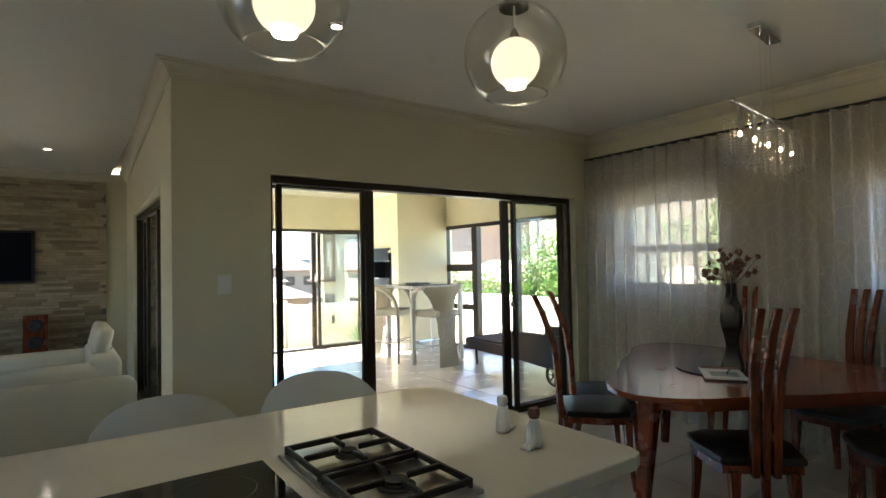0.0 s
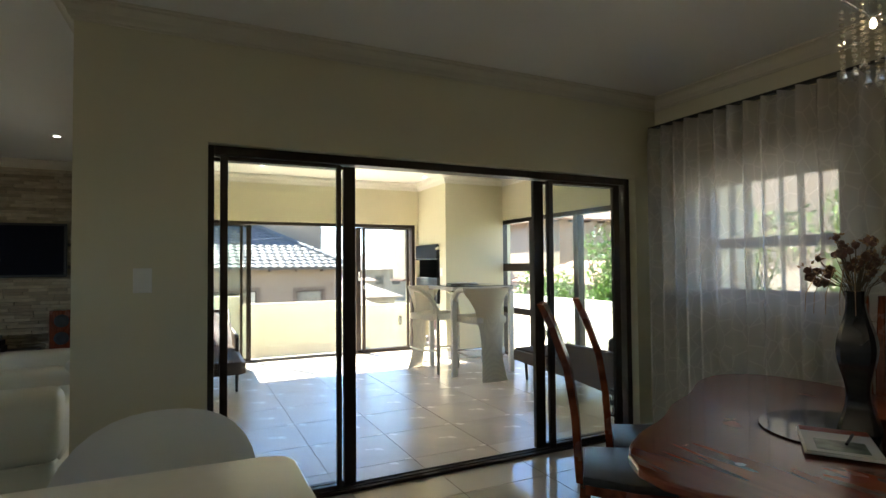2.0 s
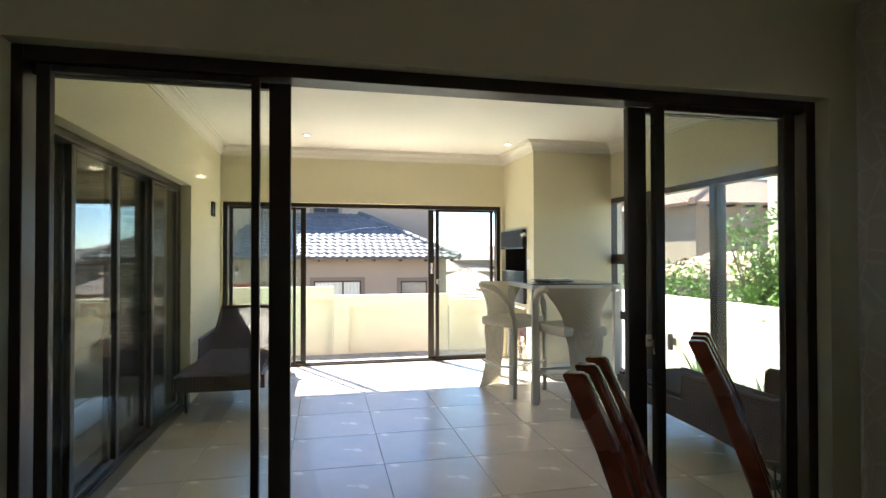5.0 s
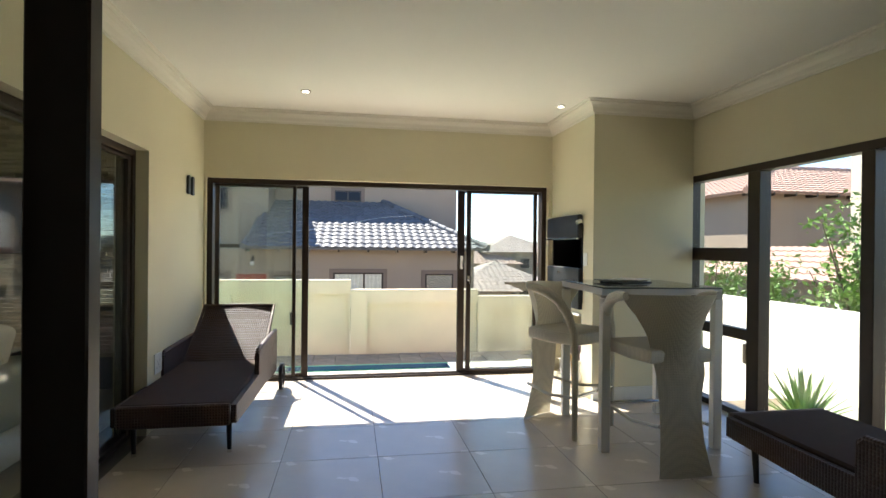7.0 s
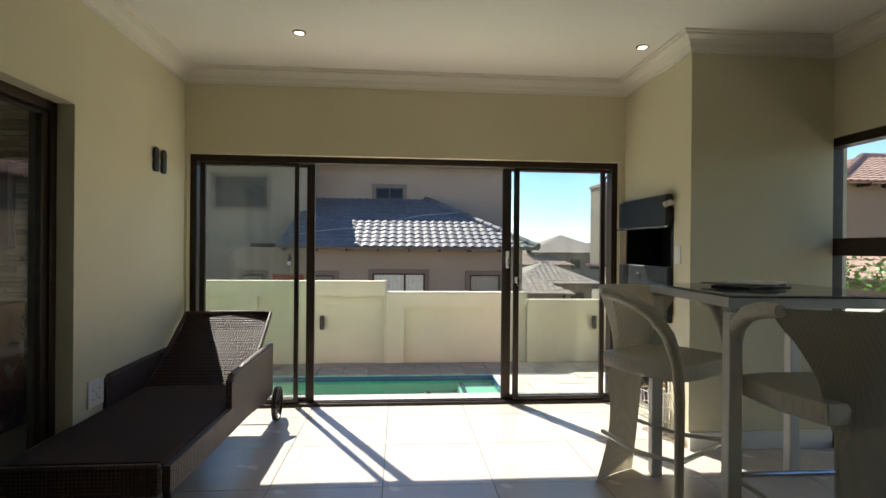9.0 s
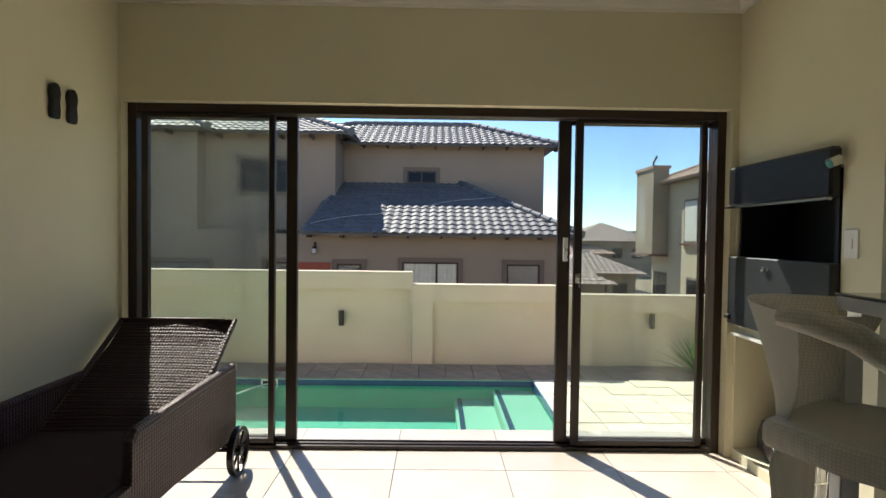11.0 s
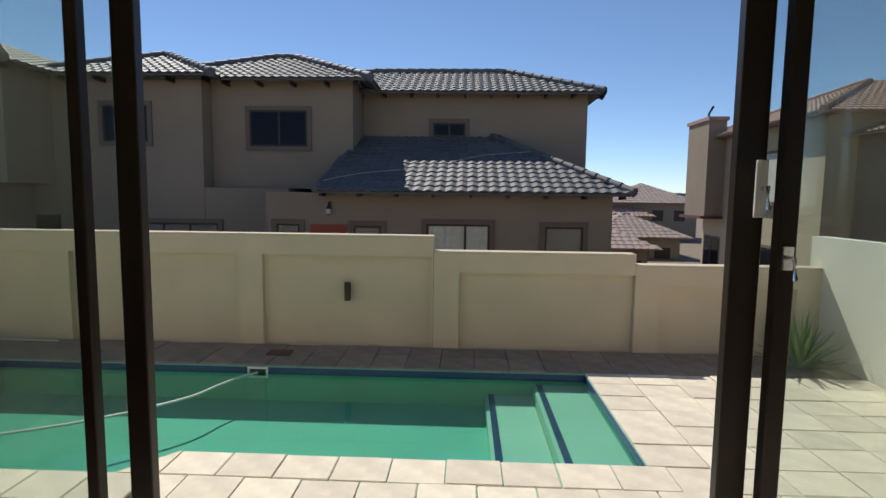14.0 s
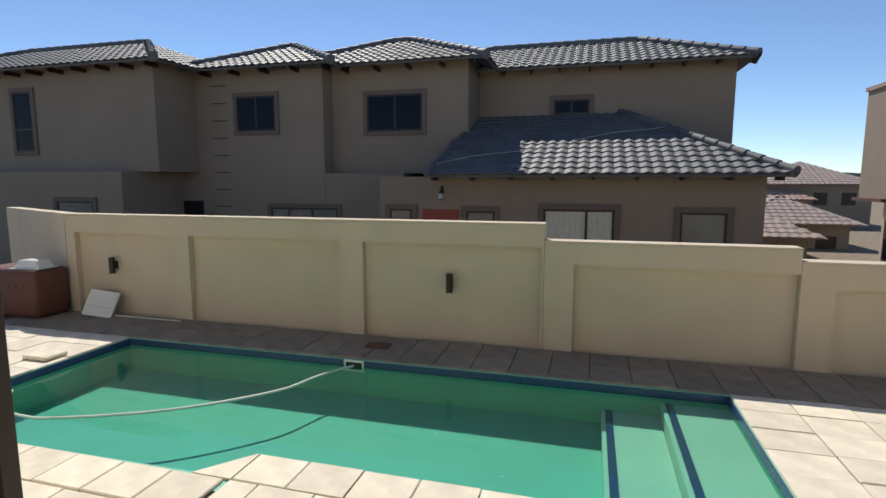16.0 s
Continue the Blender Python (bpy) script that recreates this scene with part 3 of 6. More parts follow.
def ridge(parent, a, b, material, r=0.11, step=0.36):
    """Overlapping half-round caps along a hip or a ridge."""
    a, b = Vector(a), Vector(b)
    d = b - a
    k = max(1, round(d.length / step))
    me = None
    for i in range(k):
        p = a + d * (i / k)
        if me is None:
            me = mesh_of("ridge_cap", bm_cyl(bmesh.new(), (0, 0, 0), d * (1.12 / k), r * 1.08, r * 0.86, 10), material, True)
        o = new("ridge_cap", me)
        o.parent = parent
        o.location = p


def house_window(parent, x0, x1, y, z0, z1, bars=(), curtain=False, trim=0.11, rails=(), glass=None, blind=False):
    """A window in a wall that faces -y: trim band, dark frame, panes."""
    wdw = part("window", boxes((x0 - trim, x1 + trim, y - 0.045, y - 0.001, z1, z1 + trim), (x0 - trim, x1 + trim, y - 0.045, y - 0.001, z0 - trim, z0), (x0 - trim, x0, y - 0.045, y - 0.001, z0, z1), (x1, x1 + trim, y - 0.045, y - 0.001, z0, z1)), M_HTRIM, parent)
    fr = [(x0, x0 + 0.045, y - 0.032, y - 0.001, z0, z1), (x1 - 0.045, x1, y - 0.032, y - 0.001, z0, z1), (x0 + 0.045, x1 - 0.045, y - 0.032, y - 0.001, z0, z0 + 0.045), (x0 + 0.045, x1 - 0.045, y - 0.032, y - 0.001, z1 - 0.045, z1)]
    for b in bars:
        fr.append((b - 0.025, b + 0.025, y - 0.031, y - 0.001, z0 + 0.045, z1 - 0.045))
    for r in rails:
        fr.append((x0 + 0.045, x1 - 0.045, y - 0.030, y - 0.001, r - 0.025, r + 0.025))
    part("frame", boxes(*fr), M_ALU, wdw)
    part("pane", boxes((x0 + 0.045, x1 - 0.045, y - 0.022, y - 0.016, z0 + 0.045, z1 - 0.045)), glass or (M_PGLASS if not (curtain or blind) else M_GLASS), wdw)
    if curtain:
        bm = bmesh.new()
        n = 40
        for i in range(n):
            u0, u1 = x0 + 0.05 + (x1 - x0 - 0.1) * i / n, x0 + 0.05 + (x1 - x0 - 0.1) * (i + 1) / n
            a, b = -0.009 + 0.005 * math.sin(i * 1.9), -0.009 + 0.005 * math.sin((i + 1) * 1.9)
            vs = [bm.verts.new(c) for c in ((u0, y + a, z0 + 0.02), (u1, y + b, z0 + 0.02), (u1, y + b, z1 - 0.02), (u0, y + a, z1 - 0.02))]
            bm.faces.new(vs)
        part("net_curtain", bm, M_NET, wdw, "white net curtain")
    if blind:
        part("blind", boxes((x0 + 0.05, x1 - 0.05, y - 0.012, y - 0.008, z0 + 0.05, z1 - 0.05)), M_BLIND, wdw, "grey drawn blind behind the glass")
    return wdw


def rafters(parent, x0, x1, y, z, out=0.45, step=0.75, d=0.11):
    """Dark rafter feet under an eave that faces -y."""
    n = max(1, int((x1 - x0) / step))
    for i in range(n + 1):
        x = x0 + (x1 - x0) * i / n
        part("rafter", boxes((x - 0.025, x + 0.025, y - out, y - 0.002, z - d, z)), M_ALU, parent)


def wall_lantern(x, y, z, label="black coach lantern on a taupe house wall"):
    t = thing("wall_lantern", (x, y, z), 0, label, "wall lantern")
    part("bracket", bm_tube(bmesh.new(), [(0, 0, 0.12), (0, -0.10, 0.2), (0, -0.16, 0.14)], 0.012), M_IRON, t)
    part("body", bm_lathe(bmesh.new(), [(0.03, -0.12), (0.045, -0.10), (0.065, 0.05), (0.03, 0.10), (0.005, 0.15)], 6, (0, -0.16, -0.03), close=True), M_IRON, t)
    part("glass", bm_lathe(bmesh.new(), [(0.05, -0.09), (0.069, 0.04)], 6, (0, -0.16, -0.03), close=True), M_NET, t, "pale lantern glass")
    part("backplate", boxes((-0.04, 0.04, -0.015, -0.001, 0.0, 0.2), bevel=0.004), M_IRON, t)
    return t


hs = thing("house", (0, 0, 0), 0, "two-storey taupe rendered house with dark grey tiled hip roofs", "house")
ZB, EV = -2.6, 4.09
part("wall", boxes((-0.60, 7.16, 19.1, 26.5, ZB, 1.235)), M_HOUSE, hs, "taupe rendered wall of the lower wing")
part("wall", boxes((-2.80, 0.95, 21.2, 27, 1.345, EV + 0.1), (-2.80, -0.61, 20.7, 27, ZB, 1.34)), M_HOUSE, hs)
part("wall", boxes((-6.35, -2.81, 20.7, 27, ZB, EV + 0.1)), M_HOUSE, hs)
part("wall", boxes((0.96, 7.30, 22.6, 27.5, 1.30, EV + 0.1)), M_HOUSE, hs)
part("wall", boxes((-13.5, -6.76, 19.25, 27, 1.385, EV + 0.1), (-6.755, -6.36, 20.72, 27, 1.385, EV + 0.1)), M_HOUSE, hs)
part("wall", boxes((-13.5, -7.32, 18.6, 20.7, ZB, 1.38), (-13.5, -6.36, 20.71, 27, ZB, 1.38)), M_HOUSE, hs)
part("garage_door", boxes((-7.31, -6.67, 20.66, 20.705, ZB, 0.58)), M_BLACK, hs, "dark garage opening")
for i in range(9):
    z = -0.05 + i * 0.47
    part("quoin_groove", boxes((-6.22, -5.74, 20.688, 20.699, z, z + 0.025)), M_ALU, hs)
# upper roofs: overlapping hips
e = EV


def hip_roof(parent, x0, x1, y0, y1, z, run, material, pitch=0.42):
    h = z + run * pitch
    a, b, c, d = (x0, y0), (x1, y0), (x1, y1), (x0, y1)
    A, B, C, D = (x0 + run, y0 + run), (x1 - run, y0 + run), (x1 - run, y1 - run), (x0 + run, y1 - run)
    roof_face(parent, [(*a, z), (*b, z), (*B, h), (*A, h)], material)
    roof_face(parent, [(*b, z), (*c, z), (*C, h), (*B, h)], material)
    roof_face(parent, [(*d, z), (*a, z), (*A, h), (*D, h)], material)
    part("roof_core", boxes((x0 + run, x1 - run, y0 + run, y1 - run, z, h - 0.012)), material, parent)
    ridge(parent, (*b, z + 0.03), (*B, h + 0.04), material)
    ridge(parent, (*a, z + 0.03), (*A, h + 0.04), material)
    ridge(parent, (*A, h + 0.04), (*B, h + 0.04), material)


hip_roof(hs, -16.0, -6.25, 18.75, 27.0, e, 2.6, M_ROOF)
hip_roof(hs, -7.2, -2.3, 20.18, 27.0, e, 2.4, M_ROOF)
hip_roof(hs, -4.6, 1.5, 20.68, 27.5, e, 2.75, M_ROOF)
hip_roof(hs, -1.5, 7.62, 22.05, 27.05, e - 0.05, 2.48, M_ROOF)
for x0, x1, y in ((1.6, 7.6, 22.6), (-2.3, 1.2, 21.2), (-6.2, -2.6, 20.7), (-13.5, -6.6, 19.25)):
    rafters(hs, x0, x1, y, e - 0.03)
part("gutter_end", bm_cyl(bmesh.new(), (7.62, 22.04, e - 0.05), (7.60, 22.30, e - 0.17), 0.06), M_BLACK, hs)
# lower roof
LE, LR = 1.27, 2.86
roof_face(hs, [(0.66, 18.58, LE), (7.46, 18.58, LE), (4.66, 22.58, LR), (0.96, 22.58, LR), (0.96, 21.18, LE + 1.03), (0.80, 21.18, LE + 1.03)], M_ROOF, single=True)
roof_face(hs, [(7.46, 18.58, LE), (7.46, 26.5, LE), (4.66, 22.58, LR)], M_ROOF)
ridge(hs, (7.46, 18.58, LE + 0.03), (4.66, 22.56, LR + 0.03), M_ROOF, 0.10)
ridge(hs, (0.66, 18.58, LE + 0.03), (0.86, 21.15, LE + 1.04), M_ROOF, 0.07)
rafters(hs, 0.75, 7.3, 19.1, LE - 0.04, 0.42, 0.74, 0.08)
# windows
house_window(hs, -5.40, -4.22, 20.7, 2.48, 3.40, bars=(-4.81,))
house_window(hs, -1.78, -0.25, 21.2, 2.43, 3.37, bars=(-1.0,))
house_window(hs, 2.96, 3.88, 22.6, 2.88, 3.26, trim=0.12, bars=(3.42,))
house_window(hs, -11.52, -10.86, 19.25, 1.95, 3.56, bars=(), rails=(2.55,))
house_window(hs, 3.05, 4.47, 19.1, -0.5, 0.56, bars=(3.92,), curtain=True)
house_window(hs, 5.69, 6.53, 19.1, -0.3, 0.53, bars=(), blind=True)
house_window(hs, -4.45, -2.45, 20.7, -0.6, 0.42, bars=(-3.9, -3.2), blind=True)
house_window(hs, -0.36, 0.18, 19.1, -1.2, 0.52, blind=True)
house_window(hs, 1.41, 2.03, 19.1, -1.2, 0.50, blind=True)
house_window(hs, -9.45, -8.25, 18.6, -0.4, 0.62, blind=True)
part("door", boxes((0.42, 1.24, 19.06, 19.09, -2.0, 0.52)), M_RDOOR, hs, "red painted timber door")
for wx, wy, wz in ((0.86, 19.1, 0.86), (-7.37, 20.7, 0.98)):
    lan = wall_lantern(3.93 + (wx - 3.93) * 1.18, 7.1 + (wy - 7.1) * 1.18, 1.08 + (wz - 1.08) * 1.18)
K = 1.18
hs.matrix_basis = Matrix.Translation(Vector((3.93, 7.1, 1.08)) * (1 - K)) @ Matrix.Diagonal((K, K, K, 1))
# a loose cable across the lower roof
bm = bm_tube(bmesh.new(), [(0.75 + 0.36 * i, 18.95 + 0.17 * i + 0.12 * math.sin(i * 0.8), LE + (0.37 + 0.17 * i + 0.12 * math.sin(i * 0.8)) * 0.398 + 0.08) for i in range(15)], 0.006, 6)
solid("cable", bm, M_NET, "thin pale cable lying across a tiled roof", "cable").matrix_basis = hs.matrix_basis

# the house to the right, with its chimney
h2 = thing("house", (15.05, 24.4, -0.50), 0, "two-storey sand-coloured house with a chimney and terracotta hip roof", "house")
part("wall", boxes((0, 8.5, 0, 8.3, -2.6, 4.45)), mat("sand_render", (0.50, 0.42, 0.30), 0.88, vary=0.05), h2)
e2 = 4.42
roof_face(h2, [(-0.5, 8.8, e2), (-0.5, -0.5, e2), (4.0, 4.0, e2 + 1.8), (4.0, 4.4, e2 + 1.8)], M_ROOF_R)
roof_face(h2, [(-0.5, -0.5, e2), (9.0, -0.5, e2), (4.6, 4.0, e2 + 1.8), (4.0, 4.0, e2 + 1.8)], M_ROOF_R)
ridge(h2, (-0.5, -0.5, e2 + 0.03), (3.9, 3.9, e2 + 1.8), M_ROOF_R)
ridge(h2, (-0.5, 8.8, e2 + 0.03), (4.0, 4.4, e2 + 1.84), M_ROOF_R)
part("soffit", boxes((-0.48, -0.002, -0.48, 6.49, e2 - 0.09, e2 - 0.03), (-0.48, -0.002, 8.61, 8.75, e2 - 0.09, e2 - 0.03)), M_HTRIM, h2)
ch = part("chimney", boxes((-0.75, -0.001, 6.5, 8.6, 1.0, 5.1)), M_HOUSE, h2)
part("chimney_cap", boxes((-0.82, 0.06, 6.42, 8.68, 5.1, 5.25)), M_ROOF_R, ch)
bm = boxes((-0.95, -0.002, 6.4, 8.7, 0.88, 1.0))
part("chimney_ledge", bm, M_TERRA, h2)
bm = bm_tube(bmesh.new(), [(-0.4, 7.4, 5.25), (-0.4, 7.4, 5.5), (-0.4, 7.0, 5.75)], 0.05)
part("cowl", bm, M_BLACK, h2)
for y0, y1, z0, z1 in ((2.4, 4.7, 1.65, 3.4), (2.2, 4.4, -1.2, -0.05), (6.6, 8.0, -1.4, 0.0)):
    wdw = part("window", boxes((-0.02, -0.001, y0 - 0.1, y1 + 0.1, z0 - 0.1, z1 + 0.1)), M_HTRIM, h2)
    part("pane", boxes((-0.035, -0.022, y0, y1, z0, z1)), M_NET if z0 > 0 else M_PGLASS, wdw)
    part("frame", boxes((-0.045, -0.036, (y0 + y1) / 2 - 0.03, (y0 + y1) / 2 + 0.03, z0, z1)), M_ALU, wdw)
    part("sill", boxes((-0.16, -0.001, y0 - 0.15, y1 + 0.15, z0 - 0.2, z0 - 0.101)), M_TERRA, wdw)

# the house beyond the east wall
h3 = thing("house", (16.0, 18.05, 0), 0, "tall brown house with a terracotta hip roof beyond the white wall", "house")
part("wall", boxes((0, 9, 0, 7.5, -2.6, 3.2)), M_HOUSE, h3)
roof_face(h3, [(-0.5, 8.0, 3.2), (-0.5, -0.45, 3.2), (3.4, 3.0, 4.5), (3.4, 4.6, 4.5)], M_ROOF_R)
roof_face(h3, [(-0.5, -0.45, 3.2), (9.5, -0.45, 3.2), (7.0, 3.0, 4.5), (3.4, 3.0, 4.5)], M_ROOF_R)
ridge(h3, (-0.5, -0.45, 3.23), (3.4, 3.0, 4.54), M_ROOF_R)
ridge(h3, (3.4, 3.0, 4.54), (7.0, 3.0, 4.54), M_ROOF_R)
rafters(h3, -0.3, 9.0, -0.001, 3.19)
h5 = thing("house", (13.0, 11.75, 0), 0, "close grey-plastered house with a white corner pilaster beyond the wall", "house")
part("wall", boxes((0, 7, -9, -0.26, -2.6, 6.0)), M_HOUSE, h5)
part("pilaster", boxes((-0.06, 0.3, -0.25, 0, -2.6, 6.0)), M_GWALL, h5, "white corner pilaster")
part("band", boxes((-0.05, -0.001, -9, -0.27, -2.6, 1.2)), M_GWALL, h5, "white lower band")
h4 = thing("outbuilding", (12.6, 13.1, -0.25), 0, "low building with a terracotta tiled roof behind the shrubs", "house")
part("wall", boxes((0.4, 3.2, -2, 3.2, -2.6, 1.0)), M_HOUSE, h4)
roof_face(h4, [(0, 3.6, 1.0), (0, -2.4, 1.0), (1.6, -1.0, 1.65), (1.6, 2.2, 1.65)], M_ROOF_R)
roof_face(h4, [(3.6, 3.6, 1.0), (0, 3.6, 1.0), (1.6, 2.2, 1.65), (2.0, 2.2, 1.65)], M_ROOF_R)

# distant houses between the two large ones
def far_house(x, y, w, d, ev, rz, rm, label):
    t = thing("house", (x, y, 0), rz, label, "house")
    part("wall", boxes((-w / 2, w / 2, -d / 2, d / 2, -4, ev)), M_HOUSE, t)
    o = 0.6
    k = (d / 2 + o) * 0.42
    a, b = w / 2 + o, d / 2 + o
    r = max(0.0, a - b)
    roof_face(t, [(-a, -b, ev), (a, -b, ev), (r, 0, ev + k), (-r - 0.01, 0, ev + k)], rm, 0.4, 0.45)
    roof_face(t, [(-a, b, ev), (-a, -b, ev), (-r - 0.01, 0, ev + k)], rm, 0.4, 0.45)
    roof_face(t, [(a, -b, ev), (a, b, ev), (r, 0, ev + k)], rm, 0.4, 0.45)
    roof_face(t, [(a, b, ev), (-a, b, ev), (-r - 0.01, 0, ev + k), (r, 0, ev + k)], rm, 0.4, 0.45)
    for sx in (-0.3, 0.05, 0.3):
        wq = part("window", boxes((sx * w - 0.5, sx * w + 0.5, -d / 2 - 0.03, -d / 2 - 0.001, ev - 1.7, ev - 0.7)), M_ALU, t)
    return t


far_house(15.0, 45, 5.5, 6, -1.2, 0, M_ROOF_B, "low distant house with a brown tiled hip roof")
far_house(11.6, 38, 4.2, 4, -1.4, 0, M_ROOF_B, "low distant house with a brown tiled roof")
far_house(21.5, 62, 8, 8, 0.9, 0, M_ROOF_B, "two-storey distant house with a brown tiled roof")
far_house(17.0, 60, 7, 7, -0.3, 0, M_ROOF_R, "distant house with a red tiled roof")
bm = bmesh.new()
rr = random.Random(2)
xs = [-300 + 15 * i for i in range(60)]
top = [bm.verts.new((x, 500, 5 + 2.5 * math.sin(x * 0.012) + rr.uniform(-1, 1))) for x in xs]
bot = [bm.verts.new((x, 490, -4)) for x in xs]
for i in range(len(xs) - 1):
    bm.faces.new((bot[i], bot[i + 1], top[i + 1], top[i]))
solid("hill_backdrop", bm, mat("hazy_hill", (0.13, 0.16, 0.15), 0.95), "low hazy hill on the horizon", kind="structure")


# ---- patio ----
def lounger(at, rz):
    """Foot end at the origin, head towards +y; 0.66 wide, 1.92 long."""
    t = thing("sun_lounger", at, rz, "dark brown wicker sun lounger with raised back and wheels", "sun lounger", "wicker sun loungers on the patio")
    W, Lg = 0.33, 1.92
    bm = boxes((-W, W, 0.0, 1.30, 0.335, 0.372), bevel=0.012)
    part("seat", bm, M_CUSH, t, "dark brown seat surface")
    for s in (-1, 1):
        bm = bmesh.new()
        prof = [(0.0, 0.355), (0.83, 0.348), (0.835, 0.515), (0.86, 0.53), (1.80, 0.535), (1.84, 0.515), (1.84, 0.16), (1.55, 0.165), (1.15, 0.20), (0.55, 0.215), (0.10, 0.235), (0.0, 0.24)]
        x0, x1 = s * W - (0.0 if s > 0 else 0.035), s * W + (0.035 if s > 0 else 0.0)
        a = [bm.verts.new((x0, y, z)) for y, z in prof]
        b = [bm.verts.new((x1, y, z)) for y, z in prof]
        n = len(prof)
        bm.faces.new(a), bm.faces.new(b[::-1])
        for k in range(n):
            bm.faces.new((a[k], a[(k + 1) % n], b[(k + 1) % n], b[k]))
        part("side_panel", bm, M_RATTAN, t, "woven brown side panel rising to an armrest")
        part("armrest", bm_tube(bmesh.new(), [(s * (W + 0.018), 0.845, 0.50), (s * (W + 0.018), 0.87, 0.528), (s * (W + 0.018), 1.3, 0.536), (s * (W + 0.018), 1.83, 0.536)], 0.022, 8), M_RATTAN, t)
    bm = boxes((-W, W, -0.035, -0.001, 0.235, 0.372), bevel=0.008)
    part("end_panel", bm, M_RATTAN, t)
    # raised back, slightly bowed
    bm = bmesh.new()
    rows = [(1.28, 0.36), (1.42, 0.45), (1.62, 0.56), (1.80, 0.66), (1.93, 0.765)]
    grid = []
    for y, z in rows:
        grid.append([bm.verts.new((x, y + 0.015 * (x / W) ** 2, z)) for x in (-W + 0.02, -0.16, 0, 0.16, W - 0.02)])
    for g, h in zip(grid, grid[1:]):
        for k in range(4):
            bm.faces.new((g[k], g[k + 1], h[k + 1], h[k]))
    bmesh.ops.solidify(bm, geom=bm.faces[:], thickness=0.03)
    back = part("backrest", bm, M_RATTAN, t, "woven raised backrest")
    part("back_frame", bm_tube(bmesh.new(), [(-W + 0.01, 1.30, 0.35), (-W + 0.01, 1.62, 0.55), (-W + 0.01, 1.94, 0.77), (0, 1.95, 0.772), (W - 0.01, 1.94, 0.77), (W - 0.01, 1.62, 0.55), (W - 0.01, 1.30, 0.35)], 0.016, 8), M_RATTAN, back)
    for s in (-1, 1):
        leg = part("leg", bm_cyl(bmesh.new(), (s * 0.29, 0.16, 0.02), (s * 0.29, 0.14, 0.26), 0.014, 0.020), M_BLACK, t)
        part("foot", bm_cyl(bmesh.new(), (s * 0.29, 0.16, 0.001), (s * 0.29, 0.16, 0.022), 0.015), M_STEEL, leg)
        # spoked wheel
        bm = bmesh.new()
        c = Vector((s * 0.43, 1.70, 0.125))
        n = 28
        ring = []
        for k in range(n):
            a = 2 * math.pi * k / n
            ring.append([bm.verts.new(c + Vector((dx, math.cos(a) * r, math.sin(a) * r))) for dx, r in ((-0.016, 0.105), (-0.016, 0.124), (0.016, 0.124), (0.016, 0.105))])
        for k in range(n):
            g, h = ring[k], ring[(k + 1) % n]
            for j in range(4):
                bm.faces.new((g[j], g[(j + 1) % 4], h[(j + 1) % 4], h[j]))
        wh = part("wheel", bm, M_BLACK, t, "black spoked wheel")
        part("hub", bm_cyl(bmesh.new(), c - Vector((0.02, 0, 0)), c + Vector((0.02, 0, 0)), 0.026), M_BLACK, wh)
        for k in range(8):
            a = 2 * math.pi * k / 8
            part("spoke", bm_cyl(bmesh.new(), c, c + Vector((0, math.cos(a) * 0.107, math.sin(a) * 0.107)), 0.006, n=6), M_BLACK, wh)
    part("axle", bm_cyl(bmesh.new(), (-0.43, 1.70, 0.125), (0.43, 1.70, 0.125), 0.01), M_BLACK, t)
    return t


lounger((2.42, 6.50, 0), 0)
lounger((6.09, 5.85, 0), 180)


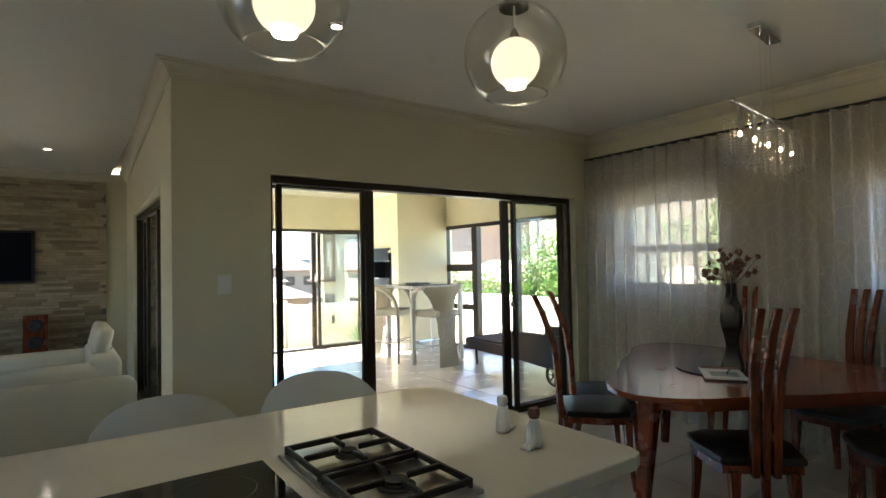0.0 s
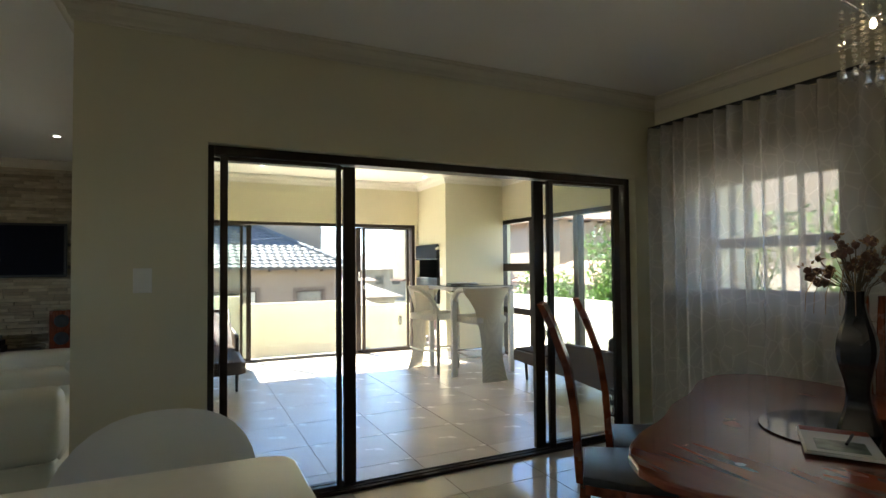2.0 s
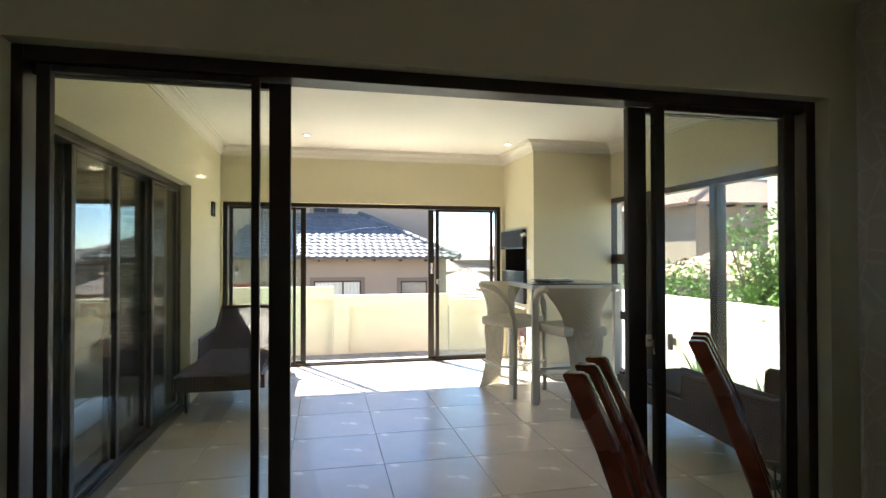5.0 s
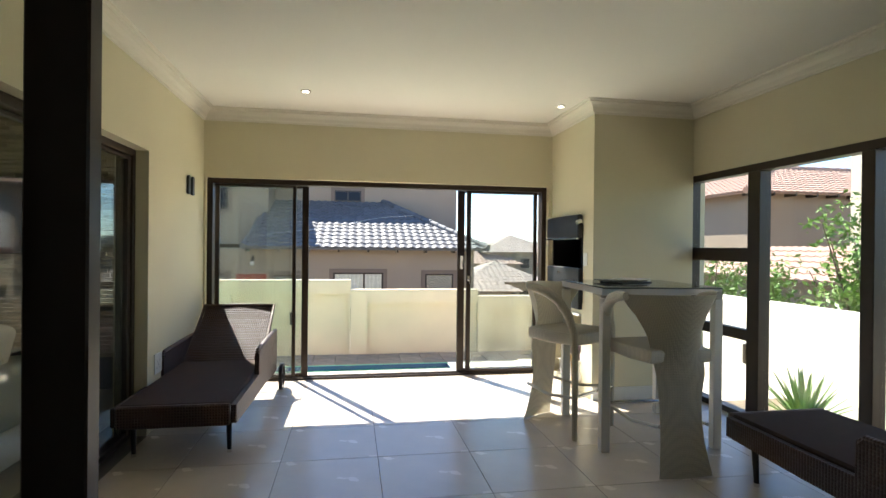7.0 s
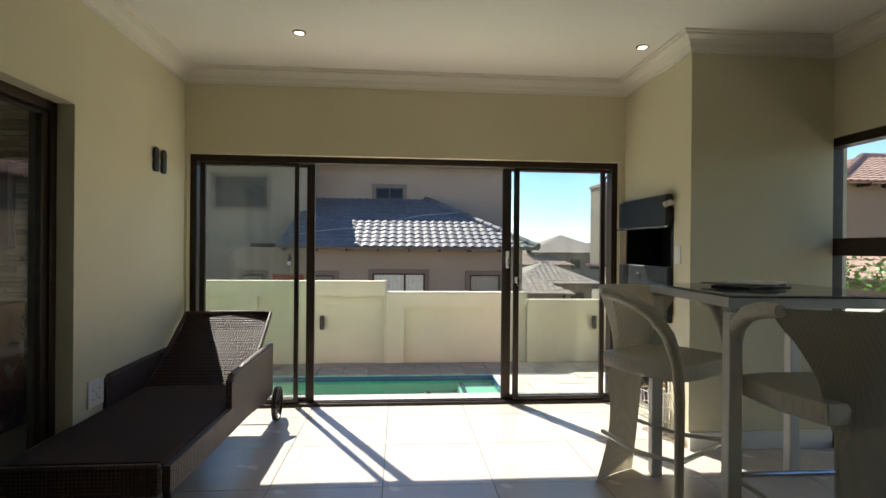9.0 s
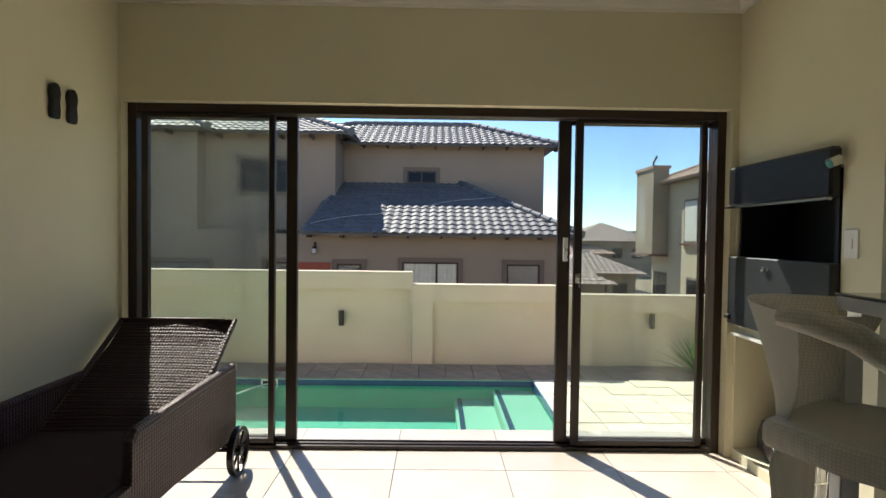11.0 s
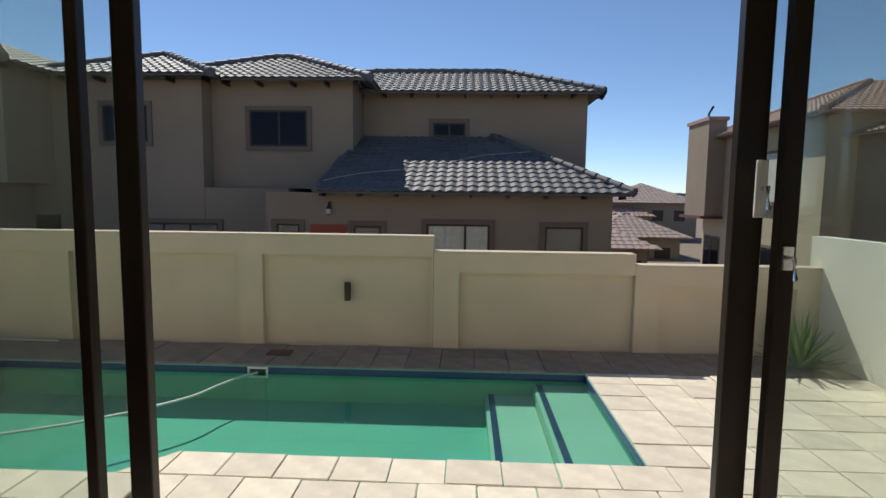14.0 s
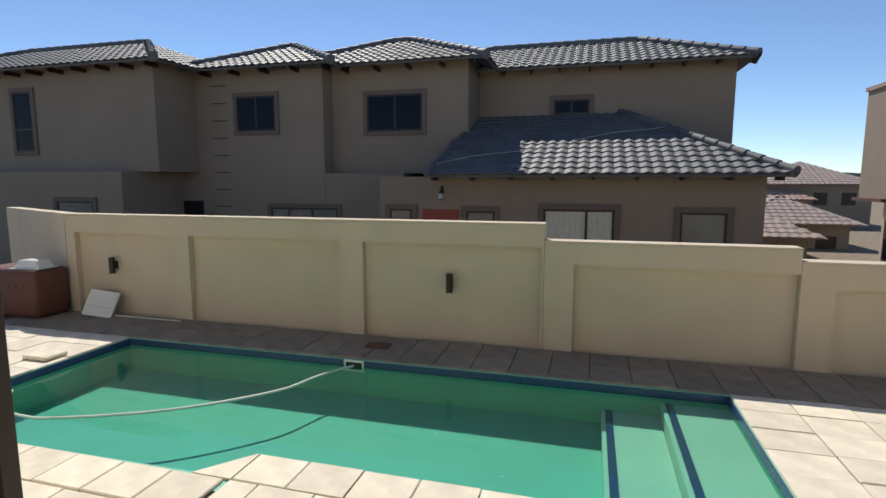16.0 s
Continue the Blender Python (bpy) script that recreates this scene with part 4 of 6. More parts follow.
def bar_stool(at, rz):
    """A tub bar stool: the back runs down to the floor as one curved fin; arms sweep down into two front legs. Faces +y."""
    t = thing("bar_stool", at, rz, "cream woven bar stool with a back sweeping to the floor", "bar stool", "cream bar stools at the bar table")
    # fin: from the floor at the back up to the top of the back
    bm = bmesh.new()
    rows = []
    for i in range(25):
        s = i / 24
        z = 0.002 + s * 1.09
        half = 0.175 - 0.035 * math.sin(min(1, s / 0.62) * math.pi) + max(0, s - 0.73) ** 1.3 * 0.90
        y = 0.09 * math.sin(s * math.pi * 1.0) + 0.02 - 0.05 * s
        curl = 0.02 + max(0, s - 0.55) * 0.55
        rows.append([bm.verts.new((u * half, y + curl * u * u, z + (-0.012 * u * u if s > 0.9 else 0))) for u in [k / 4 - 1 for k in range(9)]])
    for a, b in zip(rows, rows[1:]):
        for k in range(8):
            bm.faces.new((a[k], a[k + 1], b[k + 1], b[k]))
    bmesh.ops.solidify(bm, geom=bm.faces[:], thickness=0.022)
    part("backrest", bm, M_WRATTAN, t, "woven cream back that widens at the top and foot", smooth=True)
    for s in (-1, 1):
        pts = [(s * 0.318, 0.19, 1.072), (s * 0.326, 0.27, 1.066), (s * 0.322, 0.36, 1.043), (s * 0.306, 0.45, 0.985), (s * 0.282, 0.515, 0.89), (s * 0.258, 0.548, 0.76), (s * 0.250, 0.555, 0.60), (s * 0.248, 0.555, 0.30), (s * 0.248, 0.555, 0.002)]
        part("arm_leg", bm_tube(bmesh.new(), pts, [0.026, 0.033, 0.035, 0.033, 0.031, 0.028, 0.025, 0.022, 0.020], 10), M_WRATTAN, t, "arm that sweeps down into the front leg", smooth=True)
        part("stretcher", bm_tube(bmesh.new(), [(s * 0.16, 0.07, 0.30), (s * 0.21, 0.30, 0.27), (s * 0.245, 0.55, 0.30)], 0.012), M_WHITEM, t)
    bm = bmesh.new()
    bm_prism(bm, [(-0.20, 0.10), (0.20, 0.10), (0.255, 0.30), (0.25, 0.55), (0.10, 0.585), (-0.10, 0.585), (-0.25, 0.55), (-0.255, 0.30)], 0.665, 0.755, bevel=0.022)
    part("seat", bm, M_WRATTAN, t, "thick woven cream seat", smooth=True)
    part("footrest", bm_cyl(bmesh.new(), (-0.245, 0.56, 0.305), (0.245, 0.56, 0.305), 0.013), M_STEEL, t, "chrome footrest bar")
    return t


bar_stool((4.96, 7.13, 0), -147)
bar_stool((5.47, 5.82, 0), 0)

t = thing("bar_table", (5.59, 6.68, 0), -4, "tall white metal bar table with a glass top", "bar table")
hw = 0.425
part("tabletop", boxes((-hw, hw, -hw, hw, 1.094, 1.104), bevel=0.003), mat("smoked_glass_top", (0.10, 0.11, 0.10), 0.06, spec=0.7), t, "smoked glass top")
for x, y in ((-1, -1), (1, -1), (-1, 1), (1, 1)):
    part("leg", boxes((x * hw - 0.03 - x * 0.03, x * hw + 0.03 - x * 0.03, y * hw - 0.03 - y * 0.03, y * hw + 0.03 - y * 0.03, 0.002, 1.03), bevel=0.004), M_WHITEM, t)
    part("bracket", boxes((x * hw - 0.022 - x * 0.03, x * hw + 0.022 - x * 0.03, y * hw - 0.022 - y * 0.03, y * hw + 0.022 - y * 0.03, 1.031, 1.050)), M_STEEL, t)
for y in (-hw + 0.012, hw - 0.032):
    part("apron", boxes((-hw, hw, y, y + 0.02, 1.051, 1.093)), M_WHITEM, t)
for x in (-hw + 0.0, hw - 0.02):
    part("apron", boxes((x, x + 0.02, -hw + 0.033, hw - 0.033, 1.051, 1.093)), M_WHITEM, t)
mg = thing("magazines", (5.57, 6.78, 1.104), 20, "small fanned stack of magazines on the bar table", "magazines")
for i, (dx, dy, a) in enumerate(((0, 0, 0), (0.03, 0.02, 9), (-0.05, 0.01, -14), (0.02, -0.02, 24))):
    bm = boxes((-0.16, 0.16, -0.11, 0.11, 0.0005 + i * 0.007, 0.007 + i * 0.007), bevel=0.001)
    o = part("magazine", bm, M_PAPER if i % 2 else mat("dark_cover", (0.08, 0.08, 0.07), 0.4, vary=0.4, scale=18), mg)
    o.matrix_basis = pose(dx, dy, 0, 0, 0, a)

# barbecue in the chimney breast
bq = thing("barbecue", (5.62, 8.06, 0), 0, "built-in black steel barbecue with its hood raised", "barbecue")
part("hood", boxes((-0.055, -0.002, -0.40, 0.40, 1.46, 1.68), bevel=0.012), M_BLACK, bq)
part("hood_lip", boxes((-0.07, -0.052, -0.405, 0.405, 1.447, 1.459)), M_STEEL, bq)
part("firebox", boxes((0.30, 0.34, -0.38, 0.37, 0.85, 1.59), (0.002, 0.30, -0.38, -0.36, 0.85, 1.59), (0.002, 0.30, 0.35, 0.37, 0.85, 1.59), (0.002, 0.30, -0.358, 0.348, 0.85, 0.87)), M_BLACK, bq, "sooty black firebox")
part("door", boxes((-0.045, -0.002, -0.40, 0.40, 0.79, 1.175), bevel=0.006), mat("dark_grey_enamel", (0.035, 0.038, 0.042), 0.4, metal=0.3), bq, "dark grey drop-down front panel")
part("knob", bm_cyl(bmesh.new(), (-0.047, 0.05, 1.12), (-0.062, 0.05, 1.12), 0.013), M_STEEL, bq, "small chrome lock")
part("knob", bm_cyl(bmesh.new(), (-0.047, 0.02, 1.12), (-0.056, 0.02, 1.12), 0.007), M_STEEL, bq)
part("hinge", bm_cyl(bmesh.new(), (-0.05, 0.36, 0.83), (-0.05, 0.40, 0.83), 0.014), M_BLACK, bq)
part("handle", bm_cyl(bmesh.new(), (-0.075, -0.415, 1.60), (-0.03, -0.415, 1.62), 0.022), M_STEEL, bq)
part("shelf_lip", boxes((-0.03, 0.50, -0.38, 0.38, 0.725, 0.742)), M_SKIRT, bq, "thin white shelf edge")
# wood store contents
rr = random.Random(5)
bg = thing("charcoal_bag", (5.80, 7.98, 0.062), 8, "dark printed charcoal bag lying in the niche", "charcoal bag")
bm = bmesh.new()
bm_box(bm, -0.11, 0.11, -0.16, 0.17, 0, 0.52, bevel=0.05, seg=2)
for v in bm.verts:
    v.co += Vector(noise.noise_vector(v.co * 6)) * 0.03
part("bag", bm, mat("bag_print", (0.055, 0.028, 0.028), 0.3, vary=1.2, scale=16), bg, smooth=True)
part("price_label", boxes((-0.132, -0.127, -0.05, 0.03, 0.22, 0.30)), M_PAPER, bg, "white printed label")
b2 = thing("charcoal_bag", (5.83, 8.25, 0.062), -20, "dark crumpled charcoal bag lying on the niche floor", "charcoal bag")
bm = bmesh.new()
bm_box(bm, -0.14, 0.12, -0.15, 0.12, 0, 0.20, bevel=0.06, seg=2)
for v in bm.verts:
    v.co += Vector(noise.noise_vector(v.co * 7 + Vector((3, 0, 0)))) * 0.04
part("bag", bm, mat("black_bag", (0.03, 0.022, 0.025), 0.3, vary=0.9, scale=14), b2, smooth=True)
bk = thing("wire_basket", (5.62, 7.80, 0), 12, "silver wire basket with kindling and papers on the floor", "basket")
for z, r in ((0.30, 1.0), (0.20, 0.94), (0.10, 0.88), (0.006, 0.82)):
    pts = [(r * x, r * y, z) for x, y in ((-0.13, -0.10), (0.13, -0.10), (0.13, 0.10), (-0.13, 0.10), (-0.13, -0.10))]
    part("rim", bm_tube(bmesh.new(), pts, 0.004 if z < 0.3 else 0.006, 6), M_STEEL, bk)
for i in range(18):
    u = i / 18 * 4
    k = int(u)
    c = [(-0.13, -0.10), (0.13, -0.10), (0.13, 0.10), (-0.13, 0.10), (-0.13, -0.10)]
    x, y = [c[k][j] + (c[k + 1][j] - c[k][j]) * (u - k) for j in (0, 1)]
    part("wire", bm_tube(bmesh.new(), [(x, y, 0.30), (x * 0.82, y * 0.82, 0.005)], 0.003, 5), M_STEEL, bk)
for i in range(9):
    x, y = rr.uniform(-0.08, 0.08), rr.uniform(-0.05, 0.05)
    fw = thing("kindling", (5.62 + x, 7.80 + y, 0.0), 0, "split stick of kindling in the wire basket", "firewood", "kindling in the basket")
    part("stick", boxes((-0.012, 0.012, -0.012, 0.012, 0.01, rr.uniform(0.26, 0.36)), bevel=0.002), M_PAPER if i % 3 else wood_mat("kindling_wood", (0.30, 0.18, 0.06), (0.55, 0.38, 0.16), 0.7), fw)


def plate(name, at, rz, w, h, label, sockets=False, switch=True):
    t = thing(name, at, rz, label, "switch" if switch else "socket")
    part("faceplate", boxes((-w / 2, w / 2, -0.008, -0.001, 0, h), bevel=0.002), M_WHITEP, t)
    if switch:
        part("rocker", boxes((-0.012, 0.012, -0.012, -0.008, h / 2 - 0.02, h / 2 + 0.02)), M_WHITEP, t)
    if sockets:
        for i, (x, z) in enumerate(((-0.03, 0.62), (0.03, 0.62), (-0.03, 0.28), (0.03, 0.28), (0, 0.45))):
            part("pin_hole", bm_cyl(bmesh.new(), (x, -0.0085, z * h), (x, -0.007, z * h), 0.005, n=8), M_BLACK, t)
    return t


plate("light_switch", (2.013, 3.58, 1.24), 0, 0.085, 0.125, "white light switch on the beige wall beside the sliding door")
plate("light_switch", (5.62, 7.60, 1.20), 90 + 180, 0.075, 0.12, "white light switch on the chimney breast")
plate("wall_socket", (2.07, 7.25, 0.40), 90, 0.15, 0.15, "white double wall socket low on the patio wall", True, False)
wo = thing("wall_ornament", (2.072, 8.0, 1.80), 0, "pair of dark wooden sandal shapes hung on the patio wall", "wall ornament")
for i, y in enumerate((-0.06, 0.06)):
    bm = bmesh.new()
    pr = [(0.0, 0.018), (0.01, 0.028), (0.04, 0.031), (0.08, 0.025), (0.12, 0.033), (0.152, 0.027), (0.165, 0.010)]
    prof = [(y + b, a) for a, b in pr] + [(y - b, a) for a, b in pr[::-1]]
    a = [bm.verts.new((0.001, u, v)) for u, v in prof]
    b = [bm.verts.new((0.02, u, v)) for u, v in prof]
    bm.faces.new(a), bm.faces.new(b[::-1])
    for k in range(len(prof)):
        bm.faces.new((a[k], a[(k + 1) % len(prof)], b[(k + 1) % len(prof)], b[k]))
    part("sandal", bm, M_BLACK, wo)


def downlight(x, y, on=14.0):
    t = thing("downlight", (x, y, CEIL), 0, "small round recessed downlight, lit, in the white ceiling", "downlight", "recessed ceiling downlights")
    part("ring", bm_lathe(bmesh.new(), [(0.030, -0.001), (0.030, -0.008), (0.044, -0.007), (0.047, -0.001)], 24), M_STEEL, t)
    part("lamp", bm_lathe(bmesh.new(), [(0.001, -0.004), (0.029, -0.004)], 20), LAMP_ON, t)
    return t


LAMP_ON = emit_mat("lamp_glow", (1.0, 0.92, 0.80), 2.5)
for x, y in ((3.09, 7.66), (5.39, 7.67), (3.09, 5.1), (5.39, 5.1), (2.35, 2.57), (1.05, 6.85), (-1.2, 6.85), (-0.2, 3.2)):
    downlight(x, y)

# ---- garden things ----
def wall_lamp(x, y, z, rz=0):
    t = thing("wall_lamp", (x, y, z), rz, "dark up-and-down wall lamp on the plastered garden wall", "wall lamp", "outdoor wall lamps on the garden walls")
    part("backplate", boxes((-0.03, 0.03, -0.02, -0.001, -0.06, 0.06), bevel=0.003), M_BLACK, t)
    part("arm", boxes((-0.015, 0.015, -0.06, -0.02, -0.015, 0.015)), M_BLACK, t)
    part("body", bm_cyl(bmesh.new(), (0, -0.09, -0.13), (0, -0.09, 0.13), 0.045, n=20), M_ALU, t)
    return t


for x in (-3.30, 2.26, 7.68):
    wall_lamp(x, Wy + 0.09, -0.18)
wall_lamp(8.82, 9.34, -0.03, -90)


def leaf_cloud(bm, rng, centre, radius, n, size, squash=0.8):
    for _ in range(n):
        d = Vector((rng.gauss(0, 1), rng.gauss(0, 1), rng.gauss(0, 1))).normalized() * radius * rng.uniform(0.25, 1.05)
        d.z *= squash
        c = Vector(centre) + d
        a = Vector((rng.gauss(0, 1), rng.gauss(0, 1), rng.gauss(0, 0.7) + 0.5)).normalized()
        b = a.cross(Vector((rng.gauss(0, 1), rng.gauss(0, 1), rng.gauss(0, 1)))).normalized()
        s = size * rng.uniform(0.6, 1.3)
        vs = [bm.verts.new(c), bm.verts.new(c + a * s * 0.5 + b * s * 0.22), bm.verts.new(c + a * s), bm.verts.new(c + a * s * 0.5 - b * s * 0.22)]
        bm.faces.new(vs)


def shrub(at, h, spread, n, seed, name="shrub", label="leafy green shrub behind the white boundary wall"):
    rng = random.Random(seed)
    t = thing(name, at, 0, label, name, "")
    crown, wood = bmesh.new(), bmesh.new()
    for k in range(n):
        a = rng.uniform(0, 2 * math.pi)
        r = spread * rng.uniform(0.15, 1)
        top = Vector((math.cos(a) * r, math.sin(a) * r, h * rng.uniform(0.6, 1.0)))
        mid = Vector((top.x * 0.35, top.y * 0.35, top.z * 0.55))
        bm_tube(wood, [(0, 0, 0), mid, top], [0.035, 0.02, 0.006], 5)
        for s in range(5):
            p = mid.lerp(top, s / 4)
            leaf_cloud(crown, rng, p + Vector((rng.uniform(-.15, .15), rng.uniform(-.15, .15), 0.05)), 0.26, 34, 0.10, 0.9)
    part("trunk", wood, M_BARK, t)
    part("crown", crown, M_LEAF, t, "many small bright green leaves")
    return t


shrub((9.9, 8.6, -1.2), 3.1, 0.9, 24, 1)
shrub((9.7, 7.4, -1.2), 2.9, 0.8, 20, 2)
shrub((10.3, 10.4, -1.2), 2.4, 0.8, 10, 3)
shrub((10.4, 12.3, -1.2), 2.6, 0.7, 8, 4)
shrub((9.8, 5.9, -1.2), 3.3, 0.9, 20, 5)
shrub((9.9, 4.2, -1.2), 3.4, 0.9, 20, 6)
shrub((9.8, 2.4, -1.2), 3.3, 0.9, 18, 8)
shrub((10.2, 14.2, -1.6), 2.9, 0.7, 9, 9)


def agave(at, r, n, seed, label="spiky green agave in the bed beside the patio"):
    rng = random.Random(seed)
    t = thing("agave", at, 0, label, "agave")
    for k in range(n):
        az = 2.399 * k
        el = radians(12 + 70 * (k / n) ** 0.8)
        L_ = r * rng.uniform(0.8, 1.1)
        w = 0.028
        d, up = Vector((math.cos(az) * math.cos(el), math.sin(az) * math.cos(el), math.sin(el))), Vector((0, 0, 1))
        s = d.cross(up).normalized()
        bm = bmesh.new()
        prev = None
        for i in range(6):
            u = i / 5
            c = d * L_ * u + up * (-0.10 * L_ * u * u)
            ww = w * (1 - u) ** 0.7 * (0.8 + 0.6 * math.sin(u * 3.1)) + 0.001
            cur = [bm.verts.new(c - s * ww), bm.verts.new(c - d.cross(s) * ww * -0.35), bm.verts.new(c + s * ww)]
            if prev:
                bm.faces.new((prev[0], prev[1], cur[1], cur[0])), bm.faces.new((prev[1], prev[2], cur[2], cur[1]))
            prev = cur
        part("leaf", bm, M_AGAVE, t)
    part("stem", bm_cyl(bmesh.new(), (0, 0, -0.02), (0, 0, 0.1), 0.05, 0.03), M_BARK, t)
    return t


agave((8.1, 7.75, -0.45), 0.64, 70, 3)
agave((8.0, 6.6, -0.45), 0.55, 50, 5)
agave((8.25, 14.05, G), 0.80, 44, 6, "spiky green agave in the shaded corner of the terrace")

# pool gear
sk = thing("skimmer", (1.33, PY1, G - 0.02), 0, "white skimmer mouth in the pool wall at the waterline", "pool skimmer")
part("frame", boxes((-0.13, 0.13, -0.03, -0.013, -0.14, -0.115), (-0.13, 0.13, -0.03, -0.013, -0.025, 0.0), (-0.13, -0.105, -0.03, -0.013, -0.114, -0.026), (0.105, 0.13, -0.03, -0.013, -0.114, -0.026)), M_WHITEP, sk)
part("opening", boxes((-0.104, 0.104, -0.02, -0.013, -0.113, -0.027)), M_BLACK, sk, "dark opening")
sl = thing("drain_cover", (1.42, 14.18, G), 5, "brown square skimmer lid in the paving", "drain cover")
part("plate", boxes((-0.16, 0.16, -0.12, 0.12, 0.001, 0.012), bevel=0.003), M_TERRA, sl)
hp = [(1.33, 13.63, -1.06), (1.20, 13.45, -1.06), (1.07, 13.18, -1.06), (0.91, 12.76, -1.06), (0.53, 12.33, -1.06), (0.13, 12.01, -1.06), (-0.30, 11.77, -1.06), (-0.76, 11.58, -1.06), (-1.03, 11.52, -1.06), (-1.43, 11.60, -1.06), (-1.9, 12.0, -1.06)]
hp2 = []
for i in range(len(hp) - 1):
    p0, p1, p2, p3 = [Vector(hp[max(0, min(len(hp) - 1, i + k))]) for k in (-1, 0, 1, 2)]
    for s in range(6):
        u = s / 6
        hp2.append(0.5 * ((2 * p1) + (-p0 + p2) * u + (2 * p0 - 5 * p1 + 4 * p2 - p3) * u * u + (-p0 + 3 * p1 - 3 * p2 + p3) * u ** 3))
o = solid("pool_hose", bm_tube(bmesh.new(), hp2, 0.016, 8), mat("pale_hose", (0.55, 0.62, 0.56), 0.5), "pale ribbed pool cleaner hose floating on the water", "pool hose", smooth=True)
rr = random.Random(9)
for i in range(16):
    x, y = rr.uniform(PX0 + 0.3, PX1 - 0.8), rr.uniform(11.3, 13.4)
    lf = bmesh.new()
    s = rr.uniform(0.012, 0.025)
    lf.faces.new([lf.verts.new((x, y, -1.0675)), lf.verts.new((x + s, y + s * 0.4, -1.065)), lf.verts.new((x + s * 1.8, y + s * 0.1, -1.0675)), lf.verts.new((x + s, y - s * 0.4, -1.066))])
    solid("fallen_leaf", lf, M_NET, "tiny pale leaf floating on the pool", "leaf")
pb = thing("pump_box", (-4.76, 14.29, G), 0, "clay-brown pool pump cover against the garden wall", "pump cover")
bm = bmesh.new()
bm_box(bm, -0.62, 0.62, -0.30, 0.30, 0.0, 0.76, bevel=0.08, seg=3)
part("cover", bm, M_TERRA, pb, smooth=True)
for x in (0.1, 0.25, 0.4):
    part("vent", bm_cyl(bmesh.new(), (x, -0.305, 0.50), (x, -0.298, 0.50), 0.018, n=10), M_BLACK, pb)
tb = thing("plastic_tray", (-4.44, 14.25, G + 0.76), 4, "white plastic tray upside down on the pump cover", "tray")
bm = bmesh.new()
bm_box(bm, -0.23, 0.23, -0.15, 0.15, 0.001, 0.13)
for v in bm.verts:
    if v.co.z > 0.05:
        v.co.x *= 0.78
        v.co.y *= 0.75
bmesh.ops.bevel(bm, geom=bm.edges[:], offset=0.012, segments=2, affect="EDGES")
part("tray", bm, M_WHITEP, tb, smooth=True)
part("rim", boxes((-0.27, 0.27, -0.19, 0.19, 0.001, 0.010)), M_WHITEP, tb)
pp = thing("leaning_board", (-3.42, 14.45, G), 12, "white plastic panel leaning on a frame beside the pump cover", "plastic panel")
o = part("panel", boxes((-0.24, 0.24, -0.02, 0.02, 0, 0.42), bevel=0.008), M_WHITEP, pp)
o.matrix_basis = pose(0, -0.1, 0.012, -28, 8, 0)
part("groove", boxes((-0.2, 0.2, -0.024, -0.021, 0.15, 0.165)), M_NET, o)
part("leg", bm_tube(bmesh.new(), [(-0.2, -0.05, 0.01), (-0.19, 0.16, 0.24)], 0.01), M_WHITEP, pp)
pl = thing("pool_pole", (-3.15, 14.42, G), 0, "thin pale pole lying on the paving by the wall", "pool pole")
part("pole", bm_cyl(bmesh.new(), (0, 0.05, 0.02), (1.25, 0.03, 0.02), 0.012), M_NET, pl)
solid("loose_slab", boxes((-2.50, -2.12, 12.55, 12.83, G + 0.004, G + 0.05), bevel=0.01), M_PAVER, "loose paving slab lying on the terrace by the pool", "paving slab")


def latch(x, y, z, label, tall=0.12):
    t = thing("door_latch", (x, y, z), 0, label, "door latch")
    part("plate", boxes((-0.014, 0.014, -0.010, -0.001, -tall / 2, tall / 2), bevel=0.002), M_WHITEP if tall > 0.1 else M_STEEL, t)
    part("lever", bm_tube(bmesh.new(), [(0, -0.011, 0.0), (0, -0.035, 0.005), (0.004, -0.038, -0.05)], 0.006, 8), M_STEEL, t)
    return t


latch(4.645, 8.533, 1.20, "white latch plate on the stile of the pool door", 0.14)
latch(4.72, 8.533, 1.03, "small chrome pull handle on the pool door", 0.06)
latch(4.57, 3.658, 1.02, "small dark lock on the stile of the dining door", 0.05)


# ---- kitchen island ----
t = thing("kitchen_island", (0, 0, 0), 0, "white gloss kitchen island below a quartz worktop", "kitchen island")
part("body", boxes((-1.4, 2.36, 0.93, 1.62, 0.10, 0.848)), M_CAB, t)
part("plinth", boxes((-1.35, 2.30, 0.98, 1.58, 0.001, 0.099)), M_BLACK, t, "dark recessed plinth")
for i in range(5):
    x = -1.38 + i * 0.75
    part("cabinet_front", boxes((x, x + 0.742, 0.908, 0.928, 0.11, 0.84), bevel=0.002), M_CAB, t)
bm = bmesh.new()
bm_prism(bm, [(-1.5, 0.86), (2.41, 0.86), (2.445, 0.875), (2.46, 0.91), (2.46, 1.84), (2.445, 1.885), (2.40, 1.905), (-1.5, 2.06)], 0.849, 0.889, bevel=0.005)
wt = solid("worktop", bm, M_QUARTZ, "glossy white quartz worktop of the kitchen island", "worktop")
wt["kind"] = ""
ZT = 0.889


def burner(parent, x, y, r):
    b = part("burner", bm_lathe(bmesh.new(), [(r, 0.0125), (r * 1.02, 0.015), (r * 0.8, 0.018), (r * 0.78, 0.021), (r * 0.62, 0.023), (0.001, 0.024)], 24, (x, y, 0)), M_IRON, parent, smooth=True)
    part("burner_cap", bm_lathe(bmesh.new(), [(r * 0.6, 0.0245), (r * 0.6, 0.029), (0.001, 0.030)], 20, (x, y, 0)), M_IRON, b)
    return b


